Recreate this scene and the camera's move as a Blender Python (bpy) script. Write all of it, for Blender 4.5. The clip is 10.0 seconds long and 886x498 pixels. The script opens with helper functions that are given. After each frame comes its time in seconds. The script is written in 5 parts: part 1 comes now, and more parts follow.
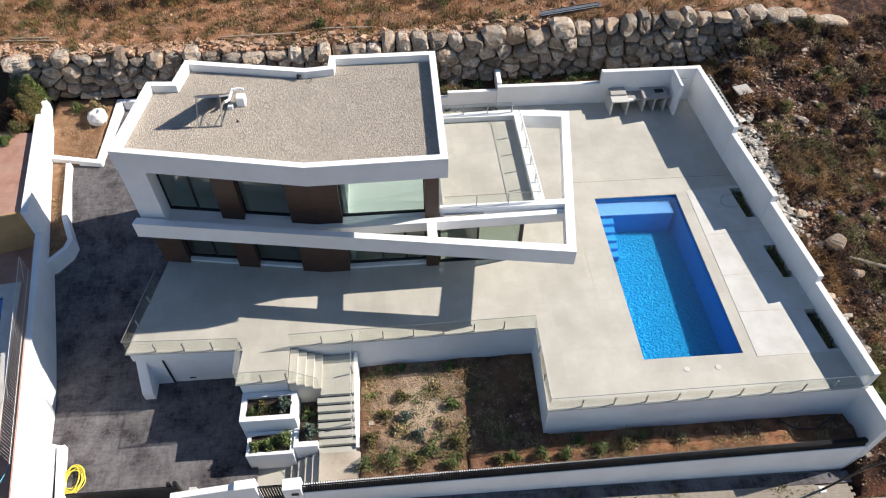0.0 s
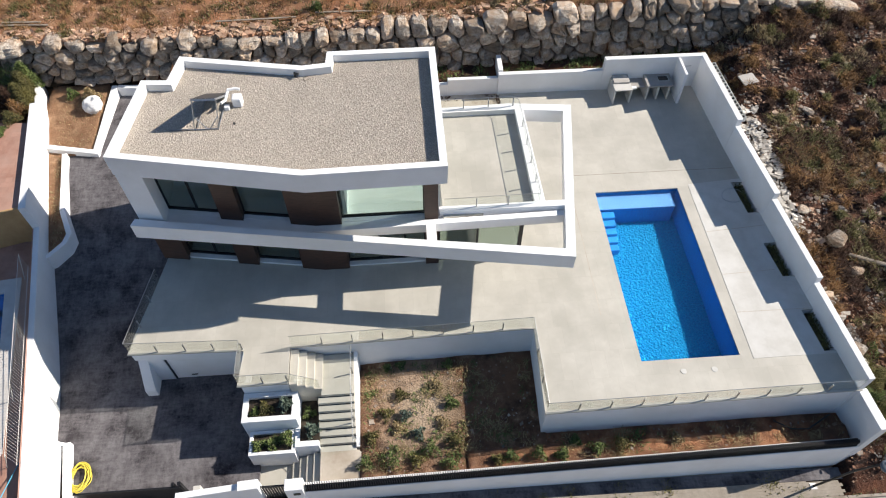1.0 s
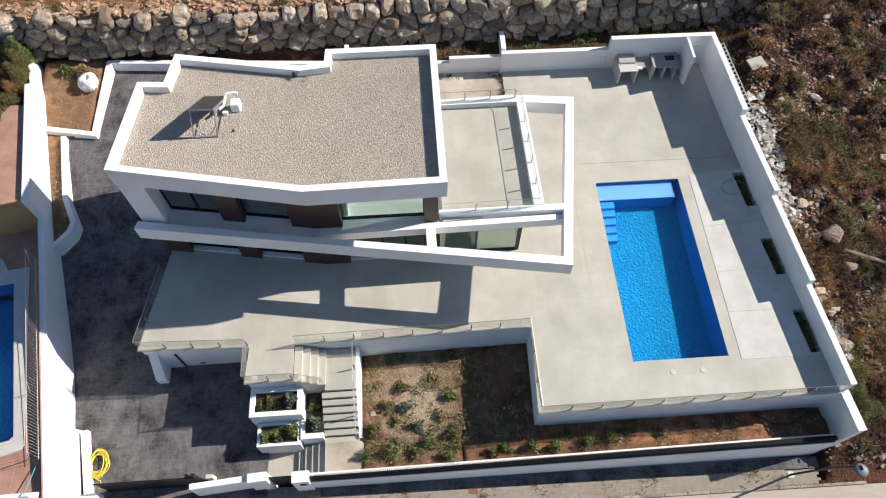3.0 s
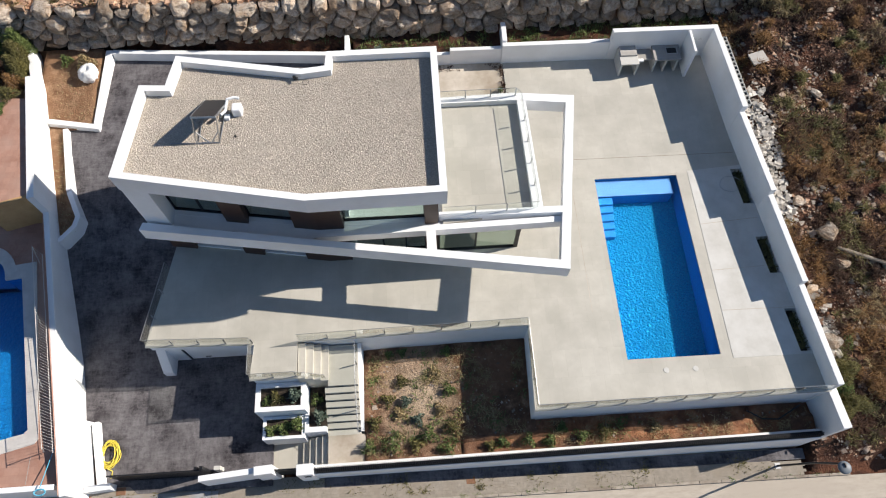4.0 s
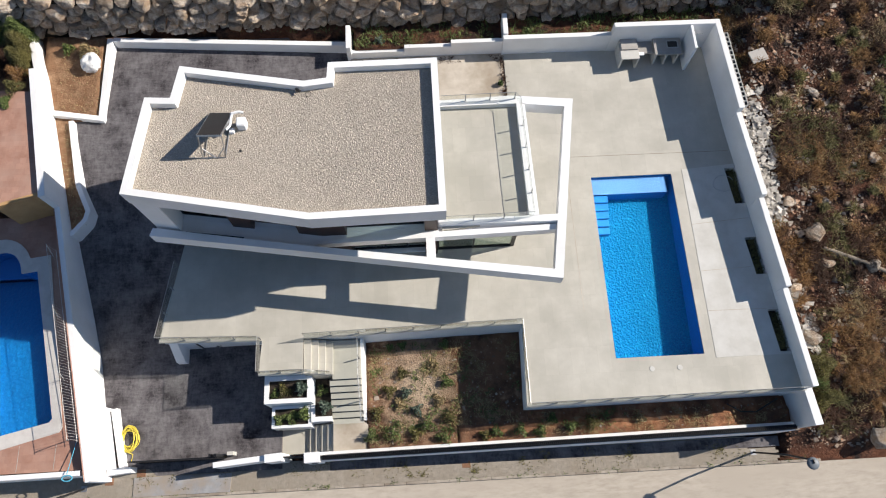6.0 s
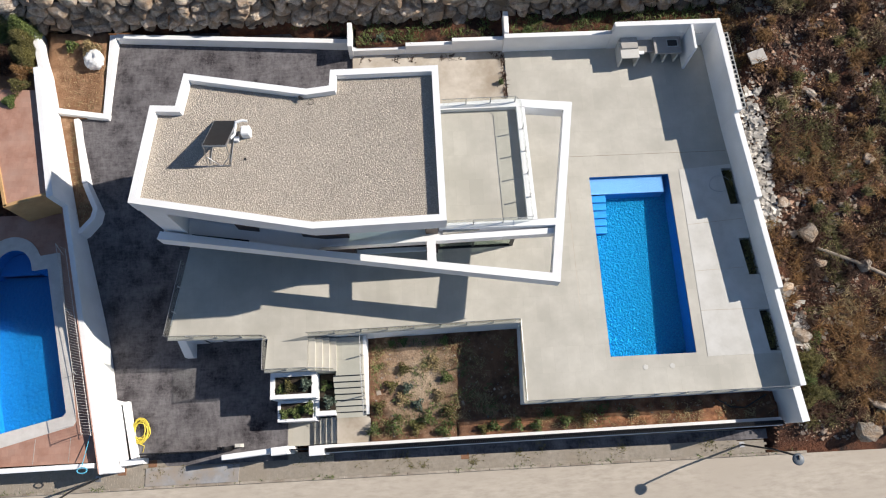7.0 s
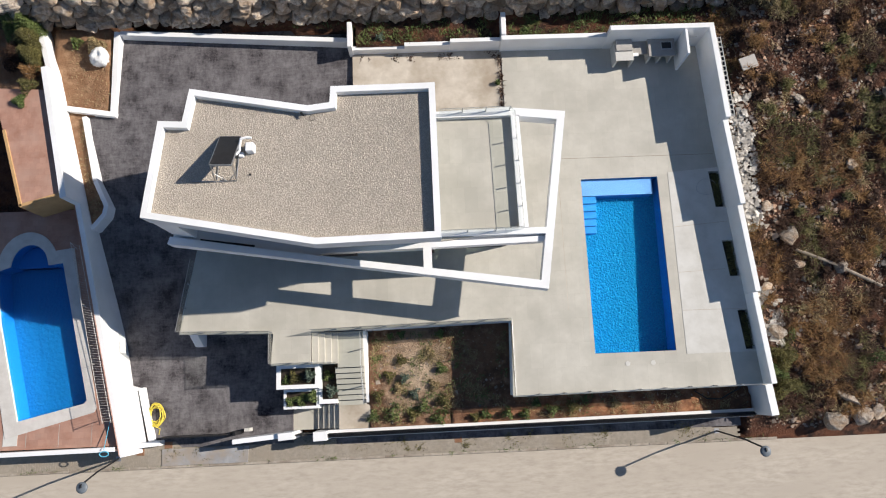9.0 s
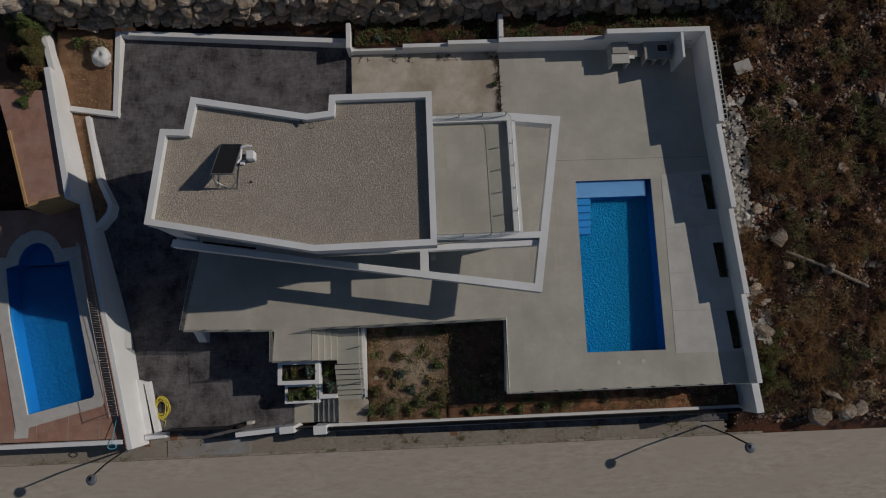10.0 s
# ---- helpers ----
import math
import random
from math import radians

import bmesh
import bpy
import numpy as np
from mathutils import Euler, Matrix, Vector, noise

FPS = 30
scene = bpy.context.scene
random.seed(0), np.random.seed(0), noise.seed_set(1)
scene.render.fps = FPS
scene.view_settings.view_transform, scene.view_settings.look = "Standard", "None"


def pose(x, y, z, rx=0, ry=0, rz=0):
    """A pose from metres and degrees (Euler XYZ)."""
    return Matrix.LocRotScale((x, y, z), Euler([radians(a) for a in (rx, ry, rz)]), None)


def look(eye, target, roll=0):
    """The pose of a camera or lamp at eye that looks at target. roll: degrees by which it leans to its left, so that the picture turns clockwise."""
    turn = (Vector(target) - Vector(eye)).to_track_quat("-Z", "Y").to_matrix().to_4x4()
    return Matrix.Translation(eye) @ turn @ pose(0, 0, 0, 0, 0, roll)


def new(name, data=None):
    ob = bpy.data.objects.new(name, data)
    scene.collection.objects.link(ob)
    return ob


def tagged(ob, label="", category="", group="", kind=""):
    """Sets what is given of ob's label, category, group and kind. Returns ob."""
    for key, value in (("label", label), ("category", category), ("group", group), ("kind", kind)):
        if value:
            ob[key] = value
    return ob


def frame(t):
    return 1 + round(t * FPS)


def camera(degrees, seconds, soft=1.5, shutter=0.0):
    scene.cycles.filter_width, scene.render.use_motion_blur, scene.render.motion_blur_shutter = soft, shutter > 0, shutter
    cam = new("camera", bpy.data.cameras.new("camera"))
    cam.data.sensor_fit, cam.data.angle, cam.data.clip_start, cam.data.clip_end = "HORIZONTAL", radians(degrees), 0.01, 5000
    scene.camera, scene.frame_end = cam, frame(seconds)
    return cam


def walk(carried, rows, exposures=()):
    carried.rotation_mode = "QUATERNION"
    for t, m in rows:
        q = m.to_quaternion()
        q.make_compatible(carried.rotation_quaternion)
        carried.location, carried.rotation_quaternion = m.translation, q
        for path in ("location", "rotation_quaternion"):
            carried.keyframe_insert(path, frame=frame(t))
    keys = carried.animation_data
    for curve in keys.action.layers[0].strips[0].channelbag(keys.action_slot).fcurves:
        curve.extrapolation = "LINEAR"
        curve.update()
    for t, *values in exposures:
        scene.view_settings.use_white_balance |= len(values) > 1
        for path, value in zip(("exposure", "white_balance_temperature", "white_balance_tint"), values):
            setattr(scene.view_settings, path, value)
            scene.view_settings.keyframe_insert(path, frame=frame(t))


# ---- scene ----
cam = camera(65.7, 10.0, 1.1)
PATH = [
    (0, (0.188, 0.258, 23.387), (0.289, 1.55, 21.864), 0.1),
    (0.5, (0.273, 0.999, 23.936), (0.371, 2.241, 22.372), 0.2),
    (1, (0.342, 1.793, 24.551), (0.434, 2.98, 22.943), 0.2),
    (1.5, (0.408, 2.527, 25.135), (0.495, 3.661, 23.489), 0.3),
    (2, (0.468, 3.246, 25.701), (0.549, 4.327, 24.021), 0.4),
    (2.5, (0.569, 3.971, 26.289), (0.644, 4.996, 24.574), 0.4),
    (4, (0.757, 6.073, 28.193), (0.819, 6.93, 26.387), 0.6),
    (4.5, (0.825, 6.766, 28.788), (0.882, 7.569, 26.957), 0.7),
    (5, (0.882, 7.383, 29.348), (0.937, 8.139, 27.497), 0.8),
    (5.5, (0.93, 8.041, 29.922), (0.982, 8.749, 28.052), 1.0),
    (7, (1.064, 10.099, 31.723), (1.105, 10.659, 29.804), 1.3),
    (7.5, (1.115, 10.717, 32.3), (1.152, 11.231, 30.368), 1.4),
    (8, (1.233, 11.356, 32.885), (1.266, 11.824, 30.94), 1.4),
    (8.5, (1.326, 12.017, 33.443), (1.357, 12.442, 31.489), 1.6),
    (9, (1.451, 12.703, 34.026), (1.479, 13.086, 32.063), 1.8),
    (9.5, (1.573, 13.338, 34.568), (1.597, 13.68, 32.597), 2.0),
    (10, (1.729, 14.019, 35.081), (1.75, 14.32, 33.104), 1.9),
]
FADE = [(0, 0.80), (2.5, 0.72), (5.5, 0.60), (9.3, 0.50), (9.5, -0.03), (9.6, -0.15), (9.8, -0.47), (10, -1.31)]
walk(cam, [(t, look(eye, target, roll)) for t, eye, target, roll in PATH], FADE)

# ---- daylight ----
SUN = Vector((1.48, 0.285, 1.0)).normalized()
world = bpy.data.worlds.new("sky")
scene.world = world
world.use_nodes = True
wn = world.node_tree.nodes
sky = wn.new("ShaderNodeTexSky")
sky.sky_type = "NISHITA"
sky.sun_disc = False
sky.sun_elevation = math.asin(SUN.z)
sky.sun_rotation = math.atan2(SUN.x, SUN.y)
sky.ozone_density = 4.0
sky.dust_density = 0.4
wn["Background"].inputs["Strength"].default_value = 0.065
world.node_tree.links.new(sky.outputs[0], wn["Background"].inputs["Color"])
sun_data = bpy.data.lights.new("sun", "SUN")
sun_data.energy = 4.45
sun_data.angle = radians(0.5)
sun_data.color = (1.0, 0.925, 0.835)
sun = new("sun", sun_data)
sun.matrix_world = look(SUN * 80, (0, 0, 0))

# ---- materials ----


def ramp_node(nt, fac, stops):
    n = nt.nodes.new("ShaderNodeValToRGB")
    while len(n.color_ramp.elements) < len(stops):
        n.color_ramp.elements.new(0.5)
    for e, (p, c) in zip(n.color_ramp.elements, stops):
        e.position, e.color = p, (*c, 1)
    nt.links.new(fac, n.inputs[0])
    return n.outputs[0]


def noise_node(nt, vec, scale, detail=4, rough=0.6):
    n = nt.nodes.new("ShaderNodeTexNoise")
    n.inputs["Scale"].default_value = scale
    n.inputs["Detail"].default_value = detail
    n.inputs["Roughness"].default_value = rough
    nt.links.new(vec, n.inputs["Vector"])
    return n.outputs["Fac"]


def mix_node(nt, fac, a, b, mode="MIX"):
    n = nt.nodes.new("ShaderNodeMix")
    n.data_type, n.blend_type = "RGBA", mode
    for socket, value in ((n.inputs[0], fac), (n.inputs[6], a), (n.inputs[7], b)):
        if isinstance(value, (int, float)):
            socket.default_value = value
        elif isinstance(value, tuple):
            socket.default_value = (*value, 1)
        else:
            nt.links.new(value, socket)
    return n.outputs[2]


def surface(name, stops, scale=1.0, rough=0.7, bump=0.3, bump_scale=40.0, depth=0.01, stain=None, stain_scale=0.3,
            metal=0.0, island=0.0, per_object=0.0, stretch=None, spec=0.4):
    """A rough procedural surface: a colour ramp over fine noise, broad stains over it, and fine relief."""
    m = bpy.data.materials.new(name)
    m.use_nodes = True
    nt = m.node_tree
    b = nt.nodes["Principled BSDF"]
    b.inputs["Roughness"].default_value = rough
    b.inputs["Metallic"].default_value = metal
    b.inputs["Specular IOR Level"].default_value = spec
    geo = nt.nodes.new("ShaderNodeNewGeometry")
    vec = geo.outputs["Position"]
    if stretch:
        mp = nt.nodes.new("ShaderNodeMapping")
        mp.inputs["Scale"].default_value = stretch
        nt.links.new(vec, mp.inputs["Vector"])
        vec = mp.outputs[0]
    n = len(stops)
    col = ramp_node(nt, noise_node(nt, vec, scale, 6, 0.65),
                    [(0.3 + 0.4 * i / max(1, n - 1), c) for i, c in enumerate(stops)])
    if stain:
        f = ramp_node(nt, noise_node(nt, vec, stain_scale, 5, 0.6), [(0.42, (0, 0, 0)), (0.66, (1, 1, 1))])
        col = mix_node(nt, f, col, stain)
    for amount, out in ((island, geo.outputs["Random Per Island"]),
                        (per_object, None)):
        if not amount:
            continue
        if out is None:
            out = nt.nodes.new("ShaderNodeObjectInfo").outputs["Random"]
        g = ramp_node(nt, out, [(0, (1 - amount,) * 3), (1, (1 + amount * 0.4,) * 3)])
        col = mix_node(nt, 1.0, col, g, "MULTIPLY")
    nt.links.new(col, b.inputs["Base Color"])
    if bump:
        bn = nt.nodes.new("ShaderNodeBump")
        bn.inputs["Strength"].default_value = bump
        bn.inputs["Distance"].default_value = depth
        nt.links.new(noise_node(nt, vec, bump_scale, 5, 0.7), bn.inputs["Height"])
        nt.links.new(bn.outputs[0], b.inputs["Normal"])
    return m


WHITE = surface("white_render", [(0.785, 0.787, 0.79), (0.84, 0.842, 0.845)], 1.2, 0.85, 0.15, 60, 0.006, (0.74, 0.735, 0.72), 0.35)
DECK = surface("porcelain_paving", [(0.468, 0.442, 0.382), (0.545, 0.518, 0.452)], 1.3, 0.6, 0.08, 30, 0.003, (0.425, 0.402, 0.345), 0.4,
               per_object=0.06)


def lay_tiles(m, width, height, spread):
    """Gives a paving material the faint difference from tile to tile."""
    nt = m.node_tree
    base = nt.nodes["Principled BSDF"].inputs["Base Color"]
    old = base.links[0].from_socket
    geo = nt.nodes.new("ShaderNodeNewGeometry")
    t = nt.nodes.new("ShaderNodeTexBrick")
    t.inputs["Scale"].default_value = 1.0
    t.inputs["Brick Width"].default_value = width
    t.inputs["Row Height"].default_value = height
    t.inputs["Mortar Size"].default_value = 0.004
    t.inputs["Color1"].default_value = (1 - spread, 1 - spread, 1 - spread, 1)
    t.inputs["Color2"].default_value = (1 + spread, 1 + spread, 1 + spread, 1)
    t.inputs["Mortar"].default_value = (0.9, 0.89, 0.87, 1)
    nt.links.new(geo.outputs["Position"], t.inputs["Vector"])
    nt.links.new(mix_node(nt, 1.0, old, t.outputs["Color"], "MULTIPLY"), base)


lay_tiles(DECK, 0.6, 1.2, 0.035)
PALE = surface("pale_concrete", [(0.485, 0.468, 0.425), (0.57, 0.553, 0.51)], 1.6, 0.8, 0.2, 50, 0.004, (0.61, 0.597, 0.56), 0.7)
SCREED = surface("sandy_concrete", [(0.47, 0.41, 0.335), (0.60, 0.54, 0.455)], 1.5, 0.9, 0.3, 40, 0.006, (0.35, 0.29, 0.22), 0.5)
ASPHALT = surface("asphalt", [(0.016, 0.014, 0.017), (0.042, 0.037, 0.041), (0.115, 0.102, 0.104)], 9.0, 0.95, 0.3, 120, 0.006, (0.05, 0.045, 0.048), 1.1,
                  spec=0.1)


def brush_marks(m, strength):
    """Crossing streaks of dust, as a broom and tyres leave them."""
    nt = m.node_tree
    base = nt.nodes["Principled BSDF"].inputs["Base Color"]
    geo = nt.nodes.new("ShaderNodeNewGeometry")
    wide = noise_node(nt, geo.outputs["Position"], 0.9, 4, 0.6)
    for k, (sx, sy) in enumerate(((2.2, 8.0), (6.5, 2.0))):
        mp = nt.nodes.new("ShaderNodeMapping")
        mp.inputs["Scale"].default_value = (sx, sy, 1)
        mp.inputs["Location"].default_value = (3.1 * k, 7.7 * k, 0)
        mp.inputs["Rotation"].default_value = (0, 0, 0.1 + 0.25 * k)
        nt.links.new(geo.outputs["Position"], mp.inputs["Vector"])
        fine = noise_node(nt, mp.outputs[0], 1.0, 5, 0.75)
        mul = nt.nodes.new("ShaderNodeMath")
        mul.operation = "MULTIPLY"
        nt.links.new(fine, mul.inputs[0])
        nt.links.new(wide, mul.inputs[1])
        f = ramp_node(nt, mul.outputs[0], [(0.15, (0, 0, 0)), (0.42, (strength,) * 3)])
        old = base.links[0].from_socket
        nt.links.new(mix_node(nt, f, old, (0.23, 0.217, 0.222)), base)


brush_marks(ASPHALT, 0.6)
ROAD = surface("road_concrete", [(0.35, 0.305, 0.25), (0.49, 0.435, 0.365)], 4.0, 0.9, 0.4, 60, 0.008, (0.40, 0.35, 0.29), 0.5, stretch=(0.35, 1.3, 1))
PAVER = surface("grey_paver", [(0.235, 0.205, 0.165), (0.33, 0.29, 0.24)], 5.0, 0.9, 0.4, 50, 0.006, (0.27, 0.23, 0.18), 0.8, per_object=0.07)
KERB = surface("kerb_concrete", [(0.35, 0.33, 0.30), (0.45, 0.42, 0.39)], 2.0, 0.9, 0.3, 50, 0.005, per_object=0.15)
KERBSTONE = surface("worn_kerb_stone", [(0.27, 0.235, 0.19), (0.42, 0.37, 0.31)], 3.0, 0.9, 0.4, 40, 0.006, (0.22, 0.18, 0.14), 1.0, per_object=0.08)
RAMP = surface("ramp_concrete", [(0.23, 0.23, 0.235), (0.36, 0.36, 0.365)], 1.6, 0.6, 0.2, 50, 0.004, (0.30, 0.25, 0.20), 0.9)
GRAVEL = surface("roof_gravel", [(0.38, 0.335, 0.28), (0.48, 0.43, 0.36)], 9.0, 0.9, 0.4, 50, 0.01)
PEBBLE = surface("roof_pebble", [(0.46, 0.405, 0.34), (0.56, 0.50, 0.425)], 1.5, 0.85, 0, island=0.28)
BROWN = surface("brown_cladding", [(0.045, 0.024, 0.017), (0.085, 0.046, 0.032)], 3.0, 0.45, 0.1, 20, 0.003, stretch=(1, 1, 6))
DARK = surface("dark_aluminium", [(0.018, 0.018, 0.02), (0.03, 0.03, 0.032)], 4.0, 0.4, 0.0, metal=0.3)
STEEL = surface("grey_steel", [(0.35, 0.35, 0.35), (0.5, 0.5, 0.5)], 5.0, 0.4, 0.0, metal=0.8)
SOIL = surface("garden_soil", [(0.045, 0.022, 0.013), (0.16, 0.085, 0.048), (0.40, 0.255, 0.16)], 2.2, 0.95, 1.0, 12, 0.1, (0.24, 0.125, 0.07), 0.6)

def dust_patch(m, centre, size, colour):
    """Pale trodden dust round one place of a soil."""
    nt = m.node_tree
    base = nt.nodes["Principled BSDF"].inputs["Base Color"]
    old = base.links[0].from_socket
    geo = nt.nodes.new("ShaderNodeNewGeometry")
    mp = nt.nodes.new("ShaderNodeMapping")
    mp.vector_type = "TEXTURE"
    mp.inputs["Location"].default_value = centre
    mp.inputs["Scale"].default_value = size
    nt.links.new(geo.outputs["Position"], mp.inputs["Vector"])
    ln = nt.nodes.new("ShaderNodeVectorMath")
    ln.operation = "LENGTH"
    nt.links.new(mp.outputs[0], ln.inputs[0])
    ad = nt.nodes.new("ShaderNodeMath")
    ad.operation = "MULTIPLY_ADD"
    ad.inputs[1].default_value = 0.8
    nt.links.new(noise_node(nt, geo.outputs["Position"], 1.7, 6, 0.75), ad.inputs[0])
    nt.links.new(ln.outputs["Value"], ad.inputs[2])
    f = ramp_node(nt, ad.outputs[0], [(0.52, (0.9,) * 3), (0.98, (0, 0, 0))])
    nt.links.new(mix_node(nt, f, old, colour), base)


dust_patch(SOIL, (0.25, 13.4, -2.0), (3.6, 4.6, 9.0), (0.50, 0.38, 0.265))

EARTH = surface("dry_earth", [(0.012, 0.006, 0.004), (0.045, 0.021, 0.013), (0.20, 0.094, 0.052)], 2.8, 0.95, 1.0, 8, 0.2, (0.14, 0.052, 0.025), 0.7)
# Near-black soil; its tone also paints the shade between the wall's boulders.
DARKSOIL = surface("dark_soil_and_gap_shade", [(0.02, 0.016, 0.012), (0.07, 0.052, 0.036)], 5.0, 0.95, 0.8, 25, 0.03)
ORANGE = surface("orange_garden_soil", [(0.09, 0.036, 0.019), (0.30, 0.135, 0.065), (0.46, 0.25, 0.14)], 1.9, 0.95, 1.0, 16, 0.06, (0.11, 0.06, 0.04), 0.7)
REDEARTH = surface("planting_earth", [(0.15, 0.075, 0.038), (0.27, 0.155, 0.085), (0.40, 0.25, 0.15)], 2.6, 0.95, 1.0, 14, 0.07, (0.24, 0.125, 0.065), 0.6)
STONE = surface("limestone_boulder", [(0.20, 0.135, 0.095), (0.55, 0.465, 0.375), (0.75, 0.68, 0.585)], 4.5, 0.9, 1.0, 11, 0.12, (0.50, 0.35, 0.23), 1.6, per_object=0.55)
HILLSTONE = surface("brown_hillside_stone", [(0.09, 0.05, 0.034), (0.31, 0.205, 0.142)], 2.0, 0.9, 0.5, 12, 0.03, (0.24, 0.105, 0.058), 0.5, island=0.6)
REDRUBBLE = surface("reddish_rubble", [(0.40, 0.20, 0.115), (0.62, 0.45, 0.315)], 2.5, 0.9, 0.5, 12, 0.03, island=0.45)
PALERUBBLE = surface("pale_broken_tile", [(0.42, 0.375, 0.315), (0.72, 0.675, 0.61)], 3.0, 0.9, 0.4, 14, 0.02, island=0.6)
FIELD = surface("orange_field_earth", [(0.12, 0.060, 0.034), (0.29, 0.155, 0.085), (0.46, 0.285, 0.17)], 1.6, 0.95, 0.9, 14, 0.06, (0.36, 0.165, 0.08), 0.45)
RUBBLE = surface("loose_rubble", [(0.24, 0.195, 0.155), (0.52, 0.465, 0.40)], 2.0, 0.9, 0.5, 12, 0.03, (0.36, 0.23, 0.15), 0.6, island=0.55)
STRAW = surface("dry_grass", [(0.27, 0.195, 0.09), (0.47, 0.37, 0.20)], 1.2, 0.9, 0, island=0.5)
SCRUB = surface("dark_scrub", [(0.024, 0.012, 0.008), (0.115, 0.056, 0.03)], 0.8, 0.9, 0, island=0.5)
HAY = surface("golden_brown_grass", [(0.12, 0.058, 0.022), (0.38, 0.21, 0.08)], 1.2, 0.9, 0, island=0.55)
GREEN = surface("green_leaves", [(0.065, 0.10, 0.025), (0.19, 0.235, 0.07)], 1.5, 0.7, 0, island=0.5)
OLIVE = surface("olive_leaves", [(0.075, 0.072, 0.024), (0.22, 0.19, 0.06)], 1.5, 0.8, 0, island=0.5)
GREYGREEN = surface("grey_green_leaves", [(0.07, 0.10, 0.075), (0.15, 0.19, 0.14)], 1.5, 0.7, 0, island=0.4)
TERRACOTTA = surface("terracotta_tile", [(0.33, 0.17, 0.12), (0.43, 0.245, 0.18)], 2.0, 0.8, 0.2, 40, 0.004, (0.42, 0.26, 0.20), 0.7, per_object=0.1)
lay_tiles(TERRACOTTA, 0.3, 0.3, 0.07)
COPING = surface("pool_coping", [(0.50, 0.47, 0.43), (0.62, 0.59, 0.55)], 2.0, 0.8, 0.2, 50, 0.004)
LAMPGREY = surface("lamp_grey", [(0.10, 0.12, 0.14), (0.15, 0.17, 0.19)], 4.0, 0.5, 0.0)
OCHRE = surface("ochre_render", [(0.42, 0.25, 0.11), (0.52, 0.33, 0.16)], 2.0, 0.85, 0.2, 40, 0.004)
WOOD = surface("weathered_wood", [(0.20, 0.16, 0.12), (0.34, 0.29, 0.23)], 3.0, 0.9, 0.4, 30, 0.01)
YELLOW = surface("yellow_hose", [(0.62, 0.50, 0.06), (0.78, 0.64, 0.10)], 3.0, 0.5, 0.0)
BAG = surface("white_sack", [(0.62, 0.62, 0.61), (0.78, 0.78, 0.77)], 5.0, 0.8, 0.6, 12, 0.04)
TURQUOISE = surface("turquoise_plastic", [(0.08, 0.35, 0.50), (0.12, 0.45, 0.60)], 4.0, 0.5, 0.0)
BLACKTUBE = surface("black_tube", [(0.02, 0.02, 0.02), (0.04, 0.04, 0.04)], 5.0, 0.5, 0.0)
RUST = surface("rusty_cover", [(0.17, 0.08, 0.045), (0.26, 0.14, 0.08)], 6.0, 0.9, 0.3, 40, 0.005)


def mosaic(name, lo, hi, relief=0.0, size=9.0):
    """Small glazed mosaic; an added relief breaks up sunlight to imitate the water's caustics."""
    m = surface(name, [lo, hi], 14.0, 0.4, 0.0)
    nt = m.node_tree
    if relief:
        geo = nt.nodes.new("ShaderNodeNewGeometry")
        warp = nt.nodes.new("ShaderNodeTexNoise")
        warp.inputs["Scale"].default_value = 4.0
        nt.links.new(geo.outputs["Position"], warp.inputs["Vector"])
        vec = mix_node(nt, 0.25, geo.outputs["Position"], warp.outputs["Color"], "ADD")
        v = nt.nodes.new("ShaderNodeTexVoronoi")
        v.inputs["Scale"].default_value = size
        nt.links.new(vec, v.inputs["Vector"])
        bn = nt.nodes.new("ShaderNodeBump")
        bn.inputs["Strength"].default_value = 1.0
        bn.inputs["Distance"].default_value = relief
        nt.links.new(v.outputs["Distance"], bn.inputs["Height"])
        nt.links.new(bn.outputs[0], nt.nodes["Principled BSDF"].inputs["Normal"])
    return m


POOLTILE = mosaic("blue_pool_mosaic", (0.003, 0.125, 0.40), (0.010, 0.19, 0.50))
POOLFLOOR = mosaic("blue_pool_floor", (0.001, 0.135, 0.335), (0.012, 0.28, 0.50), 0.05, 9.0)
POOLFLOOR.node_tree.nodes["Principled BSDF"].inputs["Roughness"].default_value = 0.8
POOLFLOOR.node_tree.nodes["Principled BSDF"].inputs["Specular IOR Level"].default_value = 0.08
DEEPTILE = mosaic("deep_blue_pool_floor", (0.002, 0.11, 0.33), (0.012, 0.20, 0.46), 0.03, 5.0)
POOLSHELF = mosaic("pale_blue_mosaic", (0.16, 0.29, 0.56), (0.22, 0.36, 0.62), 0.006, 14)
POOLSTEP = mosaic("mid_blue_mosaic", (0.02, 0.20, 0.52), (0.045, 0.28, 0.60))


def clear(name, color, rough=0.0, ior=1.45, ripple=None):
    m = bpy.data.materials.new(name)
    m.use_nodes = True
    nt = m.node_tree
    b = nt.nodes["Principled BSDF"]
    b.inputs["Base Color"].default_value = (*color, 1)
    b.inputs["Roughness"].default_value = rough
    b.inputs["IOR"].default_value = ior
    b.inputs["Transmission Weight"].default_value = 1.0
    if ripple:
        geo = nt.nodes.new("ShaderNodeNewGeometry")
        h = noise_node(nt, geo.outputs["Position"], ripple[0], 3, 0.6)
        bn = nt.nodes.new("ShaderNodeBump")
        bn.inputs["Strength"].default_value = ripple[1]
        bn.inputs["Distance"].default_value = ripple[2]
        nt.links.new(h, bn.inputs["Height"])
        nt.links.new(bn.outputs[0], b.inputs["Normal"])
    return m


WATER = clear("pool_water", (0.5, 0.88, 1.0), 0.0, 1.33, (6.0, 0.12, 0.02))


